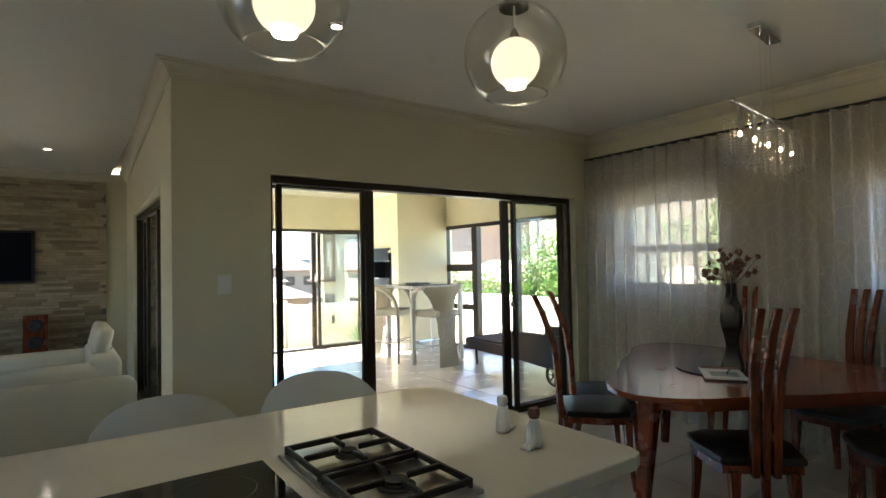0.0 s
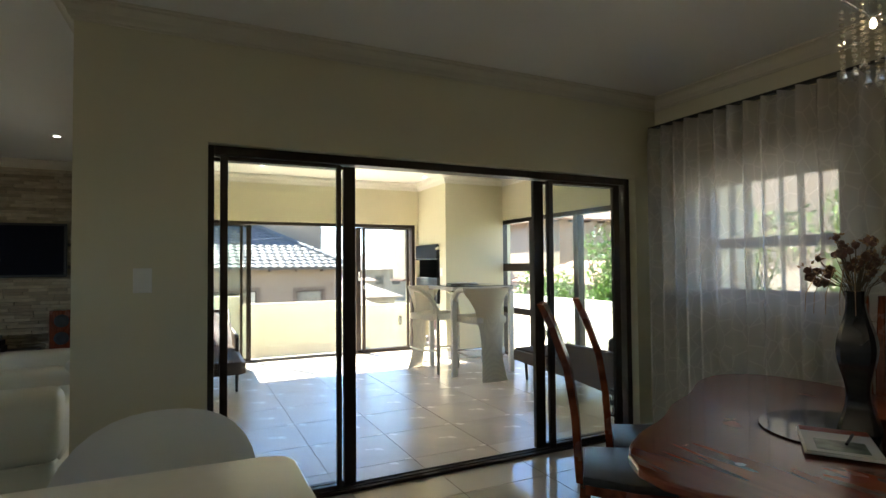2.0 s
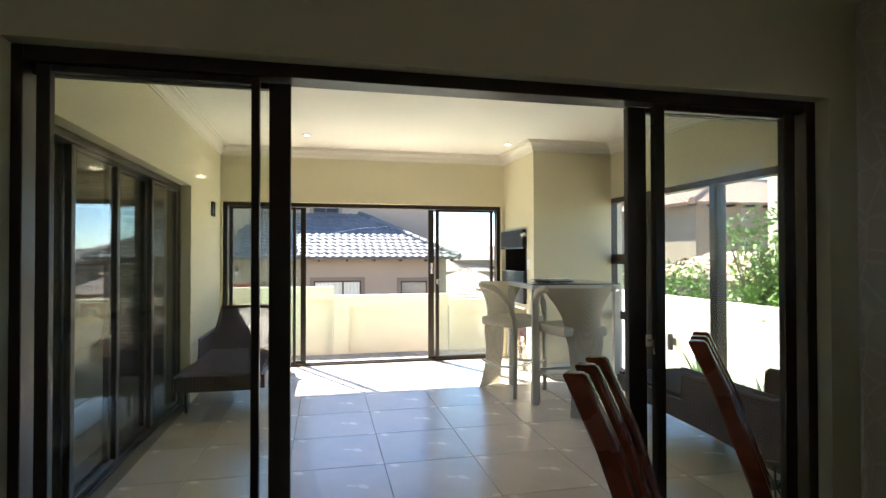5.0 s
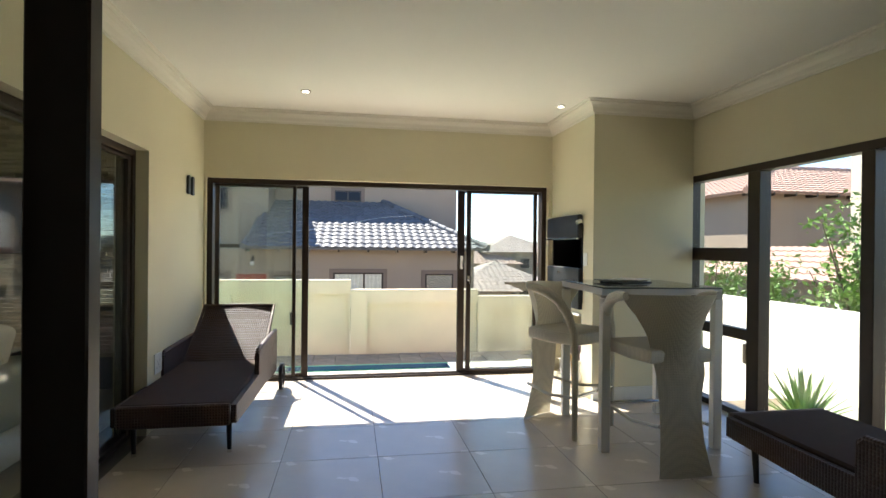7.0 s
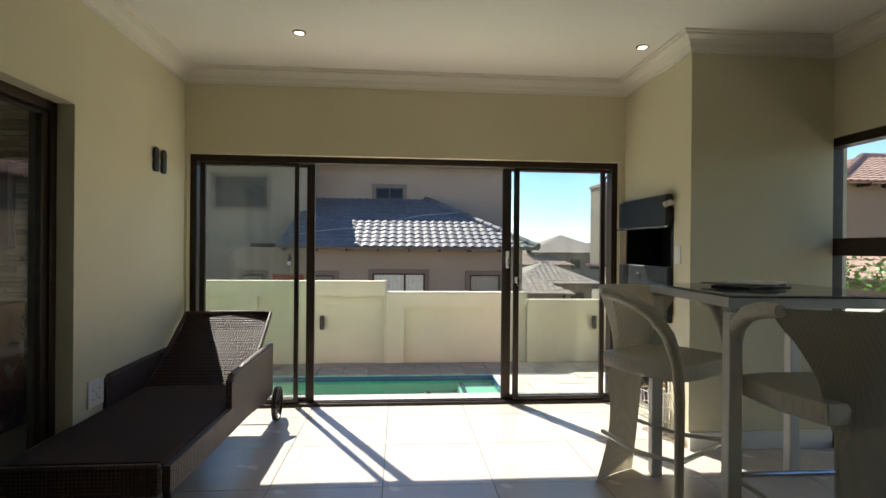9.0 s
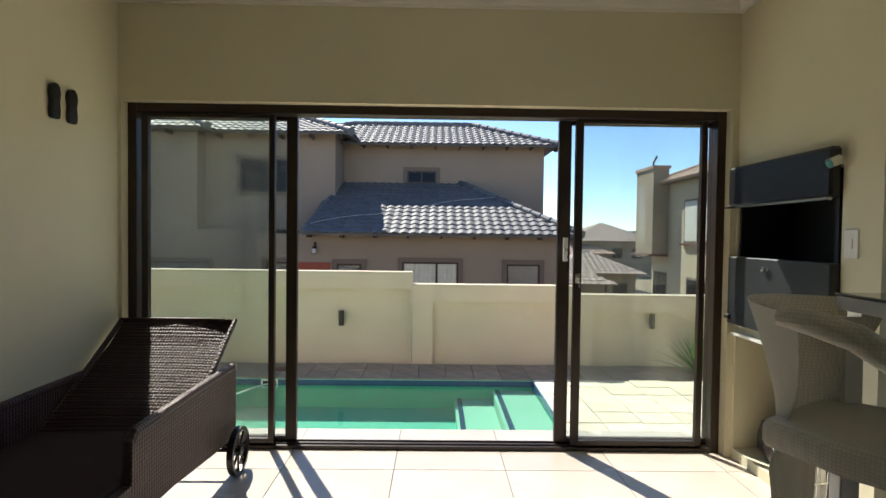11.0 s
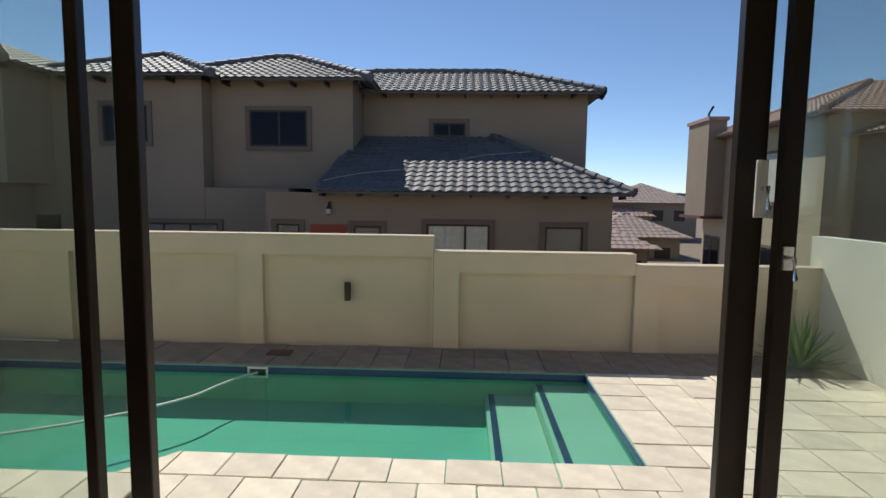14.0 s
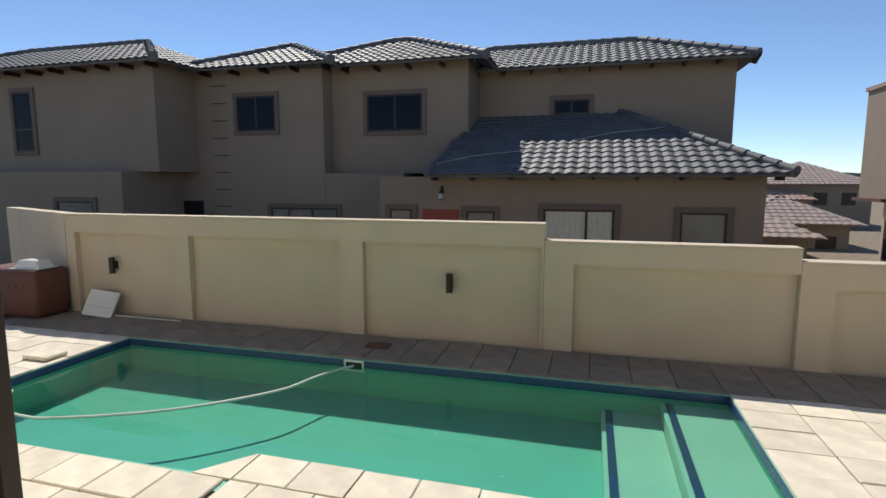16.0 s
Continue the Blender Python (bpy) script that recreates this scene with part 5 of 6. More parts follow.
gh = thing("gas_hob", (1.64, 0.93, ZT), 0, "two-burner gas hob with black cast-iron grates in the worktop", "gas hob")
part("tray", boxes((0, 0.30, 0, 0.52, 0.001, 0.012), bevel=0.003), mat("brushed_steel", (0.50, 0.48, 0.44), 0.3, metal=1.0), gh, "brushed steel tray")
for y in (0.14, 0.39):
    burner(gh, 0.15, y, 0.045 if y < 0.2 else 0.036)
    g = part("grate", boxes(*[b for b in ((0.015, 0.285, y - 0.118, y - 0.108, 0.018, 0.034), (0.015, 0.285, y + 0.108, y + 0.118, 0.018, 0.034), (0.015, 0.025, y - 0.107, y + 0.107, 0.018, 0.034), (0.275, 0.285, y - 0.107, y + 0.107, 0.018, 0.034),
        (0.026, 0.12, y - 0.005, y + 0.005, 0.022, 0.037), (0.18, 0.274, y - 0.005, y + 0.005, 0.022, 0.037), (0.145, 0.155, y - 0.106, y - 0.03, 0.022, 0.037), (0.145, 0.155, y + 0.03, y + 0.106, 0.022, 0.037))], bevel=0.002), M_IRON, gh)
    for x in (0.02, 0.28):
        for dy in (-0.113, 0.113):
            part("foot", bm_cyl(bmesh.new(), (x, y + dy, 0.0125), (x, y + dy, 0.018), 0.006, n=8), M_IRON, g)
ih = thing("ceramic_hob", (1.03, 0.93, ZT), 0, "black glass ceramic hob let into the worktop", "ceramic hob")
part("glass", boxes((0, 0.57, 0, 0.52, 0.001, 0.007), bevel=0.002), mat("black_ceramic_glass", (0.006, 0.006, 0.007), 0.05, vary=0.02), ih)
for x, y, r in ((0.15, 0.14, 0.08), (0.42, 0.14, 0.06), (0.15, 0.38, 0.06), (0.42, 0.38, 0.09)):
    part("zone_ring", bm_lathe(bmesh.new(), [(r - 0.001, 0.0073), (r + 0.001, 0.0075)], 32, (x, y, 0)), M_HTRIM, ih)


def shaker(x, y, rz, s=1.0):
    t = thing("salt_shaker", (x, y, ZT), rz, "white ceramic hugging-bird salt shaker on the worktop", "salt shaker", "pair of salt and pepper shakers")
    part("body", bm_lathe(bmesh.new(), [(0.020, 0.001), (0.023, 0.01), (0.022, 0.04), (0.018, 0.065), (0.012, 0.078), (0.010, 0.08)], 20, close=True), M_WHITEP, t, smooth=True)
    part("head", bm_lathe(bmesh.new(), [(0.004, 0.076), (0.014, 0.082), (0.018, 0.095), (0.014, 0.109), (0.003, 0.114)], 18, close=True), M_WHITEP if s > 0 else M_TERRA, t, smooth=True)
    part("arm", bm_tube(bmesh.new(), [(0.018, 0.0, 0.06), (0.034, 0.008, 0.068), (0.040, 0.02, 0.05), (0.036, 0.026, 0.03)], [0.008, 0.009, 0.009, 0.005], 8), M_WHITEP, t, smooth=True)
    part("foot", boxes((-0.02, 0.05, -0.018, 0.018, 0.001, 0.012), bevel=0.004), M_WHITEP, t)
    return t


shaker(2.27, 1.235, 20)
shaker(2.25, 1.08, 190, -1)


def shell_chair(x, y, rz):
    """White bucket counter stool behind the island."""
    t = thing("counter_stool", (x, y, 0), rz, "white moulded bucket stool behind the kitchen island", "counter stool", "white counter stools at the island")
    bm = bmesh.new()
    rows = []
    for i in range(13):
        s = i / 12
        z = 0.60 + 0.295 * s
        row = []
        for k in range(17):
            a = math.pi * (k / 16)
            r = 0.20 + 0.075 * s
            dip = -0.20 * (1 - math.sin(a)) ** 1.3 * s
            row.append(bm.verts.new((math.cos(a) * r * 1.05, math.sin(a) * r * 0.9, z + dip)))
        rows.append(row)
    for a, b in zip(rows, rows[1:]):
        for k in range(16):
            bm.faces.new((a[k], a[k + 1], b[k + 1], b[k]))
    bmesh.ops.solidify(bm, geom=bm.faces[:], thickness=0.012)
    part("backrest", bm, M_CAB, t, "curved white shell back", smooth=True)
    bm = bm_lathe(bmesh.new(), [(0.001, 0.585), (0.15, 0.59), (0.205, 0.605), (0.207, 0.63), (0.15, 0.64), (0.001, 0.642)], 28)
    part("seat", bm, M_WHITEP, t, smooth=True)
    part("column", bm_cyl(bmesh.new(), (0, 0, 0.02), (0, 0, 0.584), 0.028), M_STEEL, t)
    part("base", bm_lathe(bmesh.new(), [(0.22, 0.001), (0.22, 0.008), (0.05, 0.02), (0.03, 0.03)], 28, close=True), M_STEEL, t, smooth=True)
    return t


shell_chair(2.13, 2.25, -8)
shell_chair(1.50, 2.19, 4)
shell_chair(0.70, 2.25, 0)

# pendants over the island
GLOBE = glass_mat("clear_globe_glass", (0.93, 0.93, 0.90), 0.03, 2.2)
OPAL = emit_mat("opal_glow", (1.0, 0.84, 0.55), 0.11)


def pendant(x, y, z):
    t = thing("pendant_lamp", (x, y, z), 0, "clear glass globe pendant with a glowing opal ball inside", "pendant lamp", "glass globe pendants over the island")
    R = 0.165
    prof = []
    for i in range(22):
        a = -0.92 + (0.92 + 1.42) * i / 21
        prof.append((R * math.cos(a), 0.135 + R * math.sin(a)))
    bm = bm_lathe(bmesh.new(), prof, 40)
    o = part("globe", bm, GLOBE, t, "clear glass globe open at the bottom", smooth=True)
    o.visible_shadow = False
    part("globe_rim", bm_lathe(bmesh.new(), [(prof[0][0] - 0.003, prof[0][1] - 0.002), (prof[0][0] + 0.003, prof[0][1] - 0.003), (prof[0][0] + 0.003, prof[0][1] + 0.003), (prof[0][0] - 0.003, prof[0][1] + 0.003), (prof[0][0] - 0.003, prof[0][1] - 0.002)], 40), M_GLASS, t)
    bm = bmesh.new()
    bmesh.ops.create_uvsphere(bm, u_segments=28, v_segments=18, radius=0.078)
    bmesh.ops.translate(bm, vec=(0, 0, 0.112), verts=bm.verts)
    part("shade", bm, OPAL, t, "glowing opal glass ball", smooth=True)
    bm = bmesh.new()
    bm_lathe(bm, [(0.001, 0.030), (0.03, 0.031), (0.034, 0.041)], 20)
    part("bulb", bm, emit_mat("bulb_glow", (1.0, 0.86, 0.60), 3.0) if "bulb_glow" not in bpy.data.materials else bpy.data.materials["bulb_glow"], t)
    part("holder", bm_cyl(bmesh.new(), (0, 0, 0.188), (0, 0, 0.225), 0.02, 0.004), M_ALU2, t)
    part("flex", bm_cyl(bmesh.new(), (0, 0, 0.225), (0, 0, 0.297), 0.003, n=6), M_NET, t)
    part("cap", bm_lathe(bmesh.new(), [(0.048, 0.288), (0.045, 0.30), (0.03, 0.312), (0.008, 0.325)], 24), M_IRON, t, smooth=True)
    part("cord", bm_cyl(bmesh.new(), (0, 0, 0.33), (0, 0, CEIL - z - 0.02), 0.004, n=8), M_STEEL, t)
    part("canopy", bm_lathe(bmesh.new(), [(0.06, CEIL - z - 0.001), (0.06, CEIL - z - 0.02), (0.01, CEIL - z - 0.025)], 24), M_STEEL, t)
    return t


pendant(2.35, 1.227, 1.942)
pendant(1.625, 1.312, 1.972)
pendant(0.88, 1.385, 1.975)

# ---- dining ----
TC = Vector((4.45, 1.58))


def tri_outline(c, r_corner, r_side, turn, n=60, round_=4.0):
    """A rounded triangle with bulging sides."""
    out = []
    for k in range(n):
        a = 2 * math.pi * k / n
        w = abs(math.cos(1.5 * (a - radians(turn)))) ** round_
        r = r_side + (r_corner - r_side) * w
        out.append((c[0] + r * math.cos(a), c[1] + r * math.sin(a)))
    return out


dt = thing("dining_table", (TC.x, TC.y, 0), 0, "glossy cherry dining table with a rounded triangular top", "dining table")
bm = bmesh.new()
bm_prism(bm, tri_outline((0, 0), 1.02, 0.66, 180 - 2), 0.722, 0.752, bevel=0.008)
part("tabletop", bm, M_TABLE, dt, "glossy cherry veneer top")
bm = bmesh.new()
bm_prism(bm, tri_outline((0, 0), 0.84, 0.55, 178), 0.655, 0.721)
part("apron", bm, M_TABLE, dt)
for k in range(3):
    a = radians(178 + 120 * k)
    d = Vector((math.cos(a), math.sin(a), 0))
    s = Vector((-d.y, d.x, 0))
    bm = bmesh.new()
    rings = []
    for z, r, w in ((0.001, 0.93, 0.020), (0.25, 0.91, 0.026), (0.55, 0.86, 0.033), (0.72, 0.83, 0.040)):
        c = d * r + Vector((0, 0, z))
        rings.append([bm.verts.new(c + d * u * w + s * v * w * 1.25) for u, v in ((1, 1), (1, -1), (-1, -1), (-1, 1))])
    bm.faces.new(rings[0]), bm.faces.new(rings[-1][::-1])
    for p, q in zip(rings, rings[1:]):
        for j in range(4):
            bm.faces.new((p[j], p[(j + 1) % 4], q[(j + 1) % 4], q[j]))
    bmesh.ops.bevel(bm, geom=bm.edges[:], offset=0.006, segments=2, affect="EDGES")
    part("leg", bm, M_CHAIR, dt, smooth=True)


def dining_chair():
    """Faces +y; origin on the floor below the seat. The back is three tall splayed slats with small rungs."""
    t = thing("dining_chair", (0, 0, 0), 0, "high-backed mahogany dining chair with a black leather seat", "dining chair", "chairs round the dining table")
    bm = bmesh.new()
    bm_prism(bm, [(-0.19, -0.20), (0.19, -0.20), (0.235, 0.02), (0.22, 0.18), (0.12, 0.235), (-0.12, 0.235), (-0.22, 0.18), (-0.235, 0.02)], 0.445, 0.485, bevel=0.014)
    part("seat", bm, M_BLEATHER, t, "black leather seat pad", smooth=True)
    bm = bmesh.new()
    bm_prism(bm, [(-0.18, -0.19), (0.18, -0.19), (0.22, 0.02), (0.205, 0.17), (0.11, 0.22), (-0.11, 0.22), (-0.205, 0.17), (-0.22, 0.02)], 0.405, 0.444)
    part("seat_frame", bm, M_CHAIR, t)
    def slat(x0, x1, xt, name, w=0.016):
        pts = [(x0, -0.215, 0.40), (x0, -0.222, 0.52), (x1, -0.232, 0.70), ((x1 + xt) / 2, -0.262, 0.90), (xt, -0.325, 1.08), (xt * 1.06, -0.375, 1.19)]
        bm = bmesh.new()
        rings = []
        for i, p in enumerate(pts):
            ww = w * (1.25 if i in (1, 2, 3) else 1.0)
            rings.append([bm.verts.new((p[0] + a * ww, p[1] + b * 0.017, p[2])) for a, b in ((1, 1), (1, -1), (-1, -1), (-1, 1))])
        bm.faces.new(rings[0]), bm.faces.new(rings[-1][::-1])
        for p, q in zip(rings, rings[1:]):
            for j in range(4):
                bm.faces.new((p[j], p[(j + 1) % 4], q[(j + 1) % 4], q[j]))
        bmesh.ops.bevel(bm, geom=bm.edges[:], offset=0.004, segments=1, affect="EDGES")
        part(name, bm, M_CHAIR, t, smooth=True)
    slat(-0.047, -0.050, -0.066, "back_slat")
    slat(0.0, 0.0, 0.0, "back_slat")
    slat(0.047, 0.050, 0.066, "back_slat")
    for z, y in ((0.94, -0.275), (1.00, -0.297), (1.06, -0.318)):
        part("rung", bm_cyl(bmesh.new(), (-0.062, y, z), (0.062, y, z), 0.004, n=8), M_STEEL, t, "thin metal rung")
    part("rung", bm_cyl(bmesh.new(), (-0.06, -0.222, 0.55), (0.06, -0.222, 0.55), 0.004, n=8), M_STEEL, t)
    for x, y, ox, oy in ((-0.17, 0.17, -0.02, 0.03), (0.17, 0.17, 0.02, 0.03), (-0.13, -0.19, -0.03, -0.08), (0.13, -0.19, 0.03, -0.08)):
        bm = bmesh.new()
        rings = []
        for z, f, w in ((0.001, 1.0, 0.013), (0.12, 0.55, 0.015), (0.28, 0.12, 0.019), (0.42, 0.0, 0.024)):
            c = Vector((x + ox * f, y + oy * f, z))
            rings.append([bm.verts.new(c + Vector((a * w, b * w, 0))) for a, b in ((1, 1), (1, -1), (-1, -1), (-1, 1))])
        bm.faces.new(rings[0]), bm.faces.new(rings[-1][::-1])
        for p, q in zip(rings, rings[1:]):
            for j in range(4):
                bm.faces.new((p[j], p[(j + 1) % 4], q[(j + 1) % 4], q[j]))
        part("leg", bm, M_CHAIR, t)
    return t


CH = dining_chair()
spots = [(3.98, 2.26, -131), (4.36, 2.48, -131), (3.93, 1.30, -42), (4.50, 0.80, 32), (5.05, 1.25, 82), (5.10, 1.86, 108)]
CH.matrix_basis = pose(spots[0][0], spots[0][1], 0, 0, 0, spots[0][2])
for x, y, a in spots[1:]:
    copy_thing(CH, pose(x, y, 0, 0, 0, a))

v = thing("vase", (4.40, 1.57, 0.760), 20, "tall black wavy square vase on a round black glass mat", "vase")
bm = bmesh.new()
rings = []
for i in range(25):
    s = i / 24
    w = 0.052 + 0.014 * math.sin(s * 9.5 + 2.2) - 0.012 * s
    ox = 0.008 * math.sin(s * 11)
    rings.append([bm.verts.new((ox + a * w, b * w, 0.001 + s * 0.50)) for a, b in ((1, 0.75), (0.75, 1), (-0.75, 1), (-1, 0.75), (-1, -0.75), (-0.75, -1), (0.75, -1), (1, -0.75))])
bm.faces.new(rings[0])
for p, q in zip(rings, rings[1:]):
    for j in range(8):
        bm.faces.new((p[j], p[(j + 1) % 8], q[(j + 1) % 8], q[j]))
part("body", bm, mat("black_ceramic", (0.015, 0.013, 0.013), 0.18, vary=0.1), v, smooth=True)
mm = thing("glass_mat", (4.36, 1.60, 0.752), 0, "round black glass mat in the middle of the dining table", "table mat")
part("disc", bm_lathe(bmesh.new(), [(0.001, 0.007), (0.268, 0.007), (0.27, 0.004), (0.268, 0.001), (0.001, 0.001)], 48), mat("black_glass", (0.01, 0.012, 0.016), 0.06), mm)
bq2 = thing("dried_flowers", (4.40, 1.57, 1.255), 0, "bunch of dried brown flowers and seed heads in the vase", "dried flowers")
rr = random.Random(21)
stems, heads, fine = bmesh.new(), bmesh.new(), bmesh.new()
for k in range(44):
    a, r, h = rr.uniform(0, 2 * math.pi), rr.uniform(0.02, 0.15), rr.uniform(0.10, 0.25)
    tip = Vector((math.cos(a) * r, math.sin(a) * r, h - r * 0.5))
    bm_tube(stems, [(0, 0, -0.12), (tip.x * 0.3, tip.y * 0.3, 0.02), tip], 0.0018, 4)
    q = bmesh.ops.create_icosphere(heads, subdivisions=1, radius=rr.uniform(0.010, 0.021))
    for vv in q["verts"]:
        vv.co = vv.co * rr.uniform(0.8, 1.2) + tip
    leaf_cloud(fine, rr, tip, 0.022, 7, 0.02, 1)
for k in range(5):
    a = 2.6 + 0.25 * k
    bm_tube(fine, [(0, 0, 0.02), (math.cos(a) * 0.12, math.sin(a) * 0.12, 0.09), (math.cos(a) * 0.17, math.sin(a) * 0.17, 0.0), (math.cos(a) * 0.175, math.sin(a) * 0.175, -0.07)], 0.0015, 4)
part("stem", stems, M_BARK, bq2)
part("seed_head", heads, mat("dried_seed_head", (0.13, 0.06, 0.04), 0.8, vary=0.5, scale=30), bq2, "dark brown seed heads")
part("dry_petals", fine, mat("dried_petal", (0.33, 0.20, 0.11), 0.8, vary=0.4, scale=30), bq2, "pale dry petals")
mg = thing("magazine", (4.17, 1.52, 0.7605), 35, "white magazine with a pen on the dining table", "magazine")
part("page", boxes((-0.15, 0.15, -0.105, 0.105, 0.0, 0.006), bevel=0.001), M_PAPER, mg)
part("page", boxes((-0.146, 0.146, -0.10, 0.10, 0.0062, 0.012), bevel=0.001), M_SKIRT, mg)
part("picture", boxes((-0.12, 0.0, -0.07, 0.07, 0.0122, 0.0128)), mat("printed_picture", (0.22, 0.26, 0.18), 0.3, vary=0.8, scale=22), mg)
part("red_strip", boxes((0.09, 0.145, -0.1, 0.1, 0.0122, 0.0126)), M_RDOOR, mg)
pn = thing("pen", (4.20, 1.50, 0.7745), 20, "black pen lying on the magazine", "pen")
part("barrel", bm_cyl(bmesh.new(), (-0.07, 0, 0.005), (0.06, 0, 0.005), 0.0045, n=10), M_BLACK, pn)
part("tip", bm_cyl(bmesh.new(), (0.06, 0, 0.005), (0.075, 0, 0.005), 0.004, 0.001, n=10), M_STEEL, pn)

# chandelier
cx, cy = 4.36, 1.32
c = thing("chandelier", (cx, cy, 0), 6, "chrome bar chandelier with glowing bulbs and hanging crystal drops", "chandelier")
part("canopy", boxes((-0.17, 0.17, -0.035, 0.035, CEIL - 0.035, CEIL - 0.001), bevel=0.004), M_STEEL, c)
part("bar", boxes((-0.54, 0.54, -0.012, 0.012, 2.178, 2.198), bevel=0.003), M_STEEL, c, "slim chrome bar")
for x in (-0.08, 0.0, 0.08):
    part("cable", bm_cyl(bmesh.new(), (x, 0, CEIL - 0.036), (x * 1.3, 0, 2.199), 0.0015, n=5), M_STEEL, c)
CRYS = glass_mat("crystal", (0.95, 0.93, 0.88), 0.10, 7.0, (0.9, 0.85, 0.7))
BULB = emit_mat("halogen_glow", (1.0, 0.78, 0.45), 9.0)
rr = random.Random(8)
for k in range(5):
    x = -0.42 + 0.21 * k
    lp = part("lamp_holder", bm_cyl(bmesh.new(), (x, 0, 2.06), (x, 0, 2.177), 0.010), M_STEEL, c)
    bm = bmesh.new()
    bmesh.ops.create_icosphere(bm, subdivisions=2, radius=0.008, matrix=Matrix.Translation((x, 0, 2.035)) @ Matrix.Diagonal((1, 1, 1.8, 1)))
    part("bulb", bm, BULB, lp, "small glowing bulb")
strings = []
for k in range(34):
    x = -0.47 + 0.94 * k / 33
    y = (0.06, -0.055, 0.02)[k % 3] + rr.uniform(-0.008, 0.008)
    bm = bmesh.new()
    z = 2.115 - rr.uniform(0, 0.04)
    end = 1.905 + rr.uniform(0, 0.07)
    while z > end:
        bmesh.ops.create_icosphere(bm, subdivisions=1, radius=0.0075, matrix=Matrix.Translation((x, y, z)))
        z -= 0.018
    bm_cyl(bm, (x, y, end - 0.002), (x, y, end - 0.03), 0.004, 0.012, n=6)
    bm_cyl(bm, (x, y, end - 0.03), (x, y, end - 0.045), 0.012, 0.001, n=6)
    part("crystal_drop", bm, CRYS, c)
part("crystal_frame", boxes((-0.48, 0.48, -0.058, -0.052, 2.116, 2.120), (-0.48, 0.48, 0.057, 0.063, 2.116, 2.120), (-0.003, 0.003, -0.051, 0.056, 2.116, 2.1205)), M_STEEL, c)

# curtain
def curtain(x, y0, y1, z0, z1, folds, label):
    t = thing("curtain", (0, 0, 0), 0, label, "curtain")
    bm = bmesh.new()
    n = int((y1 - y0) / 0.011)
    rows = []
    for j, z in enumerate((z1, z1 - 0.03, z1 - 0.12, z1 - 0.6, (z0 + z1) / 2, z0 + 0.5, z0)):
        row = []
        for i in range(n + 1):
            y = y0 + (y1 - y0) * i / n
            a = (y - y0) / (y1 - y0) * folds * 2 * math.pi
            amp = 0.062 + 0.012 * math.sin(a * 0.31 + j * 0.15)
            d = amp * math.sin(a + 0.25 * math.sin(a * 0.23) * j * 0.25) + 0.010 * math.sin(a * 2.0 + j * 0.3) * (j > 1)
            row.append(bm.verts.new((x + d, y, z)))
        rows.append(row)
    for a, b in zip(rows, rows[1:]):
        for k in range(n):
            bm.faces.new((a[k], a[k + 1], b[k + 1], b[k]))
    m = bpy.data.materials.new("sheer_fabric")
    m.use_nodes = True
    N, L = m.node_tree.nodes, m.node_tree.links
    N.remove(N["Principled BSDF"])
    df, tl, tr, m1, m2 = N.new("ShaderNodeBsdfDiffuse"), N.new("ShaderNodeBsdfTranslucent"), N.new("ShaderNodeBsdfTransparent"), N.new("ShaderNodeMixShader"), N.new("ShaderNodeMixShader")
    tc, wv, cr = N.new("ShaderNodeTexCoord"), N.new("ShaderNodeTexVoronoi"), N.new("ShaderNodeMapRange")
    mp = N.new("ShaderNodeMapping")
    mp.inputs["Scale"].default_value = (1, 6, 1.6)
    L.new(tc.outputs["Object"], mp.inputs[0])
    L.new(mp.outputs[0], wv.inputs["Vector"])
    wv.feature = "DISTANCE_TO_EDGE"
    cr.inputs["From Max"].default_value = 0.06
    cr.inputs["To Min"].default_value, cr.inputs["To Max"].default_value = 0.26, 0.38
    L.new(wv.outputs[0], cr.inputs["Value"])
    df.inputs[0].default_value, tl.inputs[0].default_value = (0.62, 0.56, 0.47, 1), (0.82, 0.82, 0.88, 1)
    m1.inputs[0].default_value = 0.50
    L.new(df.outputs[0], m1.inputs[1])
    L.new(tl.outputs[0], m1.inputs[2])
    L.new(cr.outputs["Result"], m2.inputs[0])
    L.new(m1.outputs[0], m2.inputs[1])
    L.new(tr.outputs[0], m2.inputs[2])
    L.new(m2.outputs[0], N["Material Output"].inputs[0])
    part("fabric", bm, m, t, "sheer taupe fabric with a faint leaf pattern", smooth=True)
    part("rail", boxes((x - 0.02, x + 0.02, y0 - 0.02, y1 + 0.02, z1 + 0.003, z1 + 0.022)), M_BLACK, t)
    return t


curtain(5.50, -1.6, 3.50, 0.015, 2.41, 46, "sheer taupe floor-length curtain along the dining room windows")

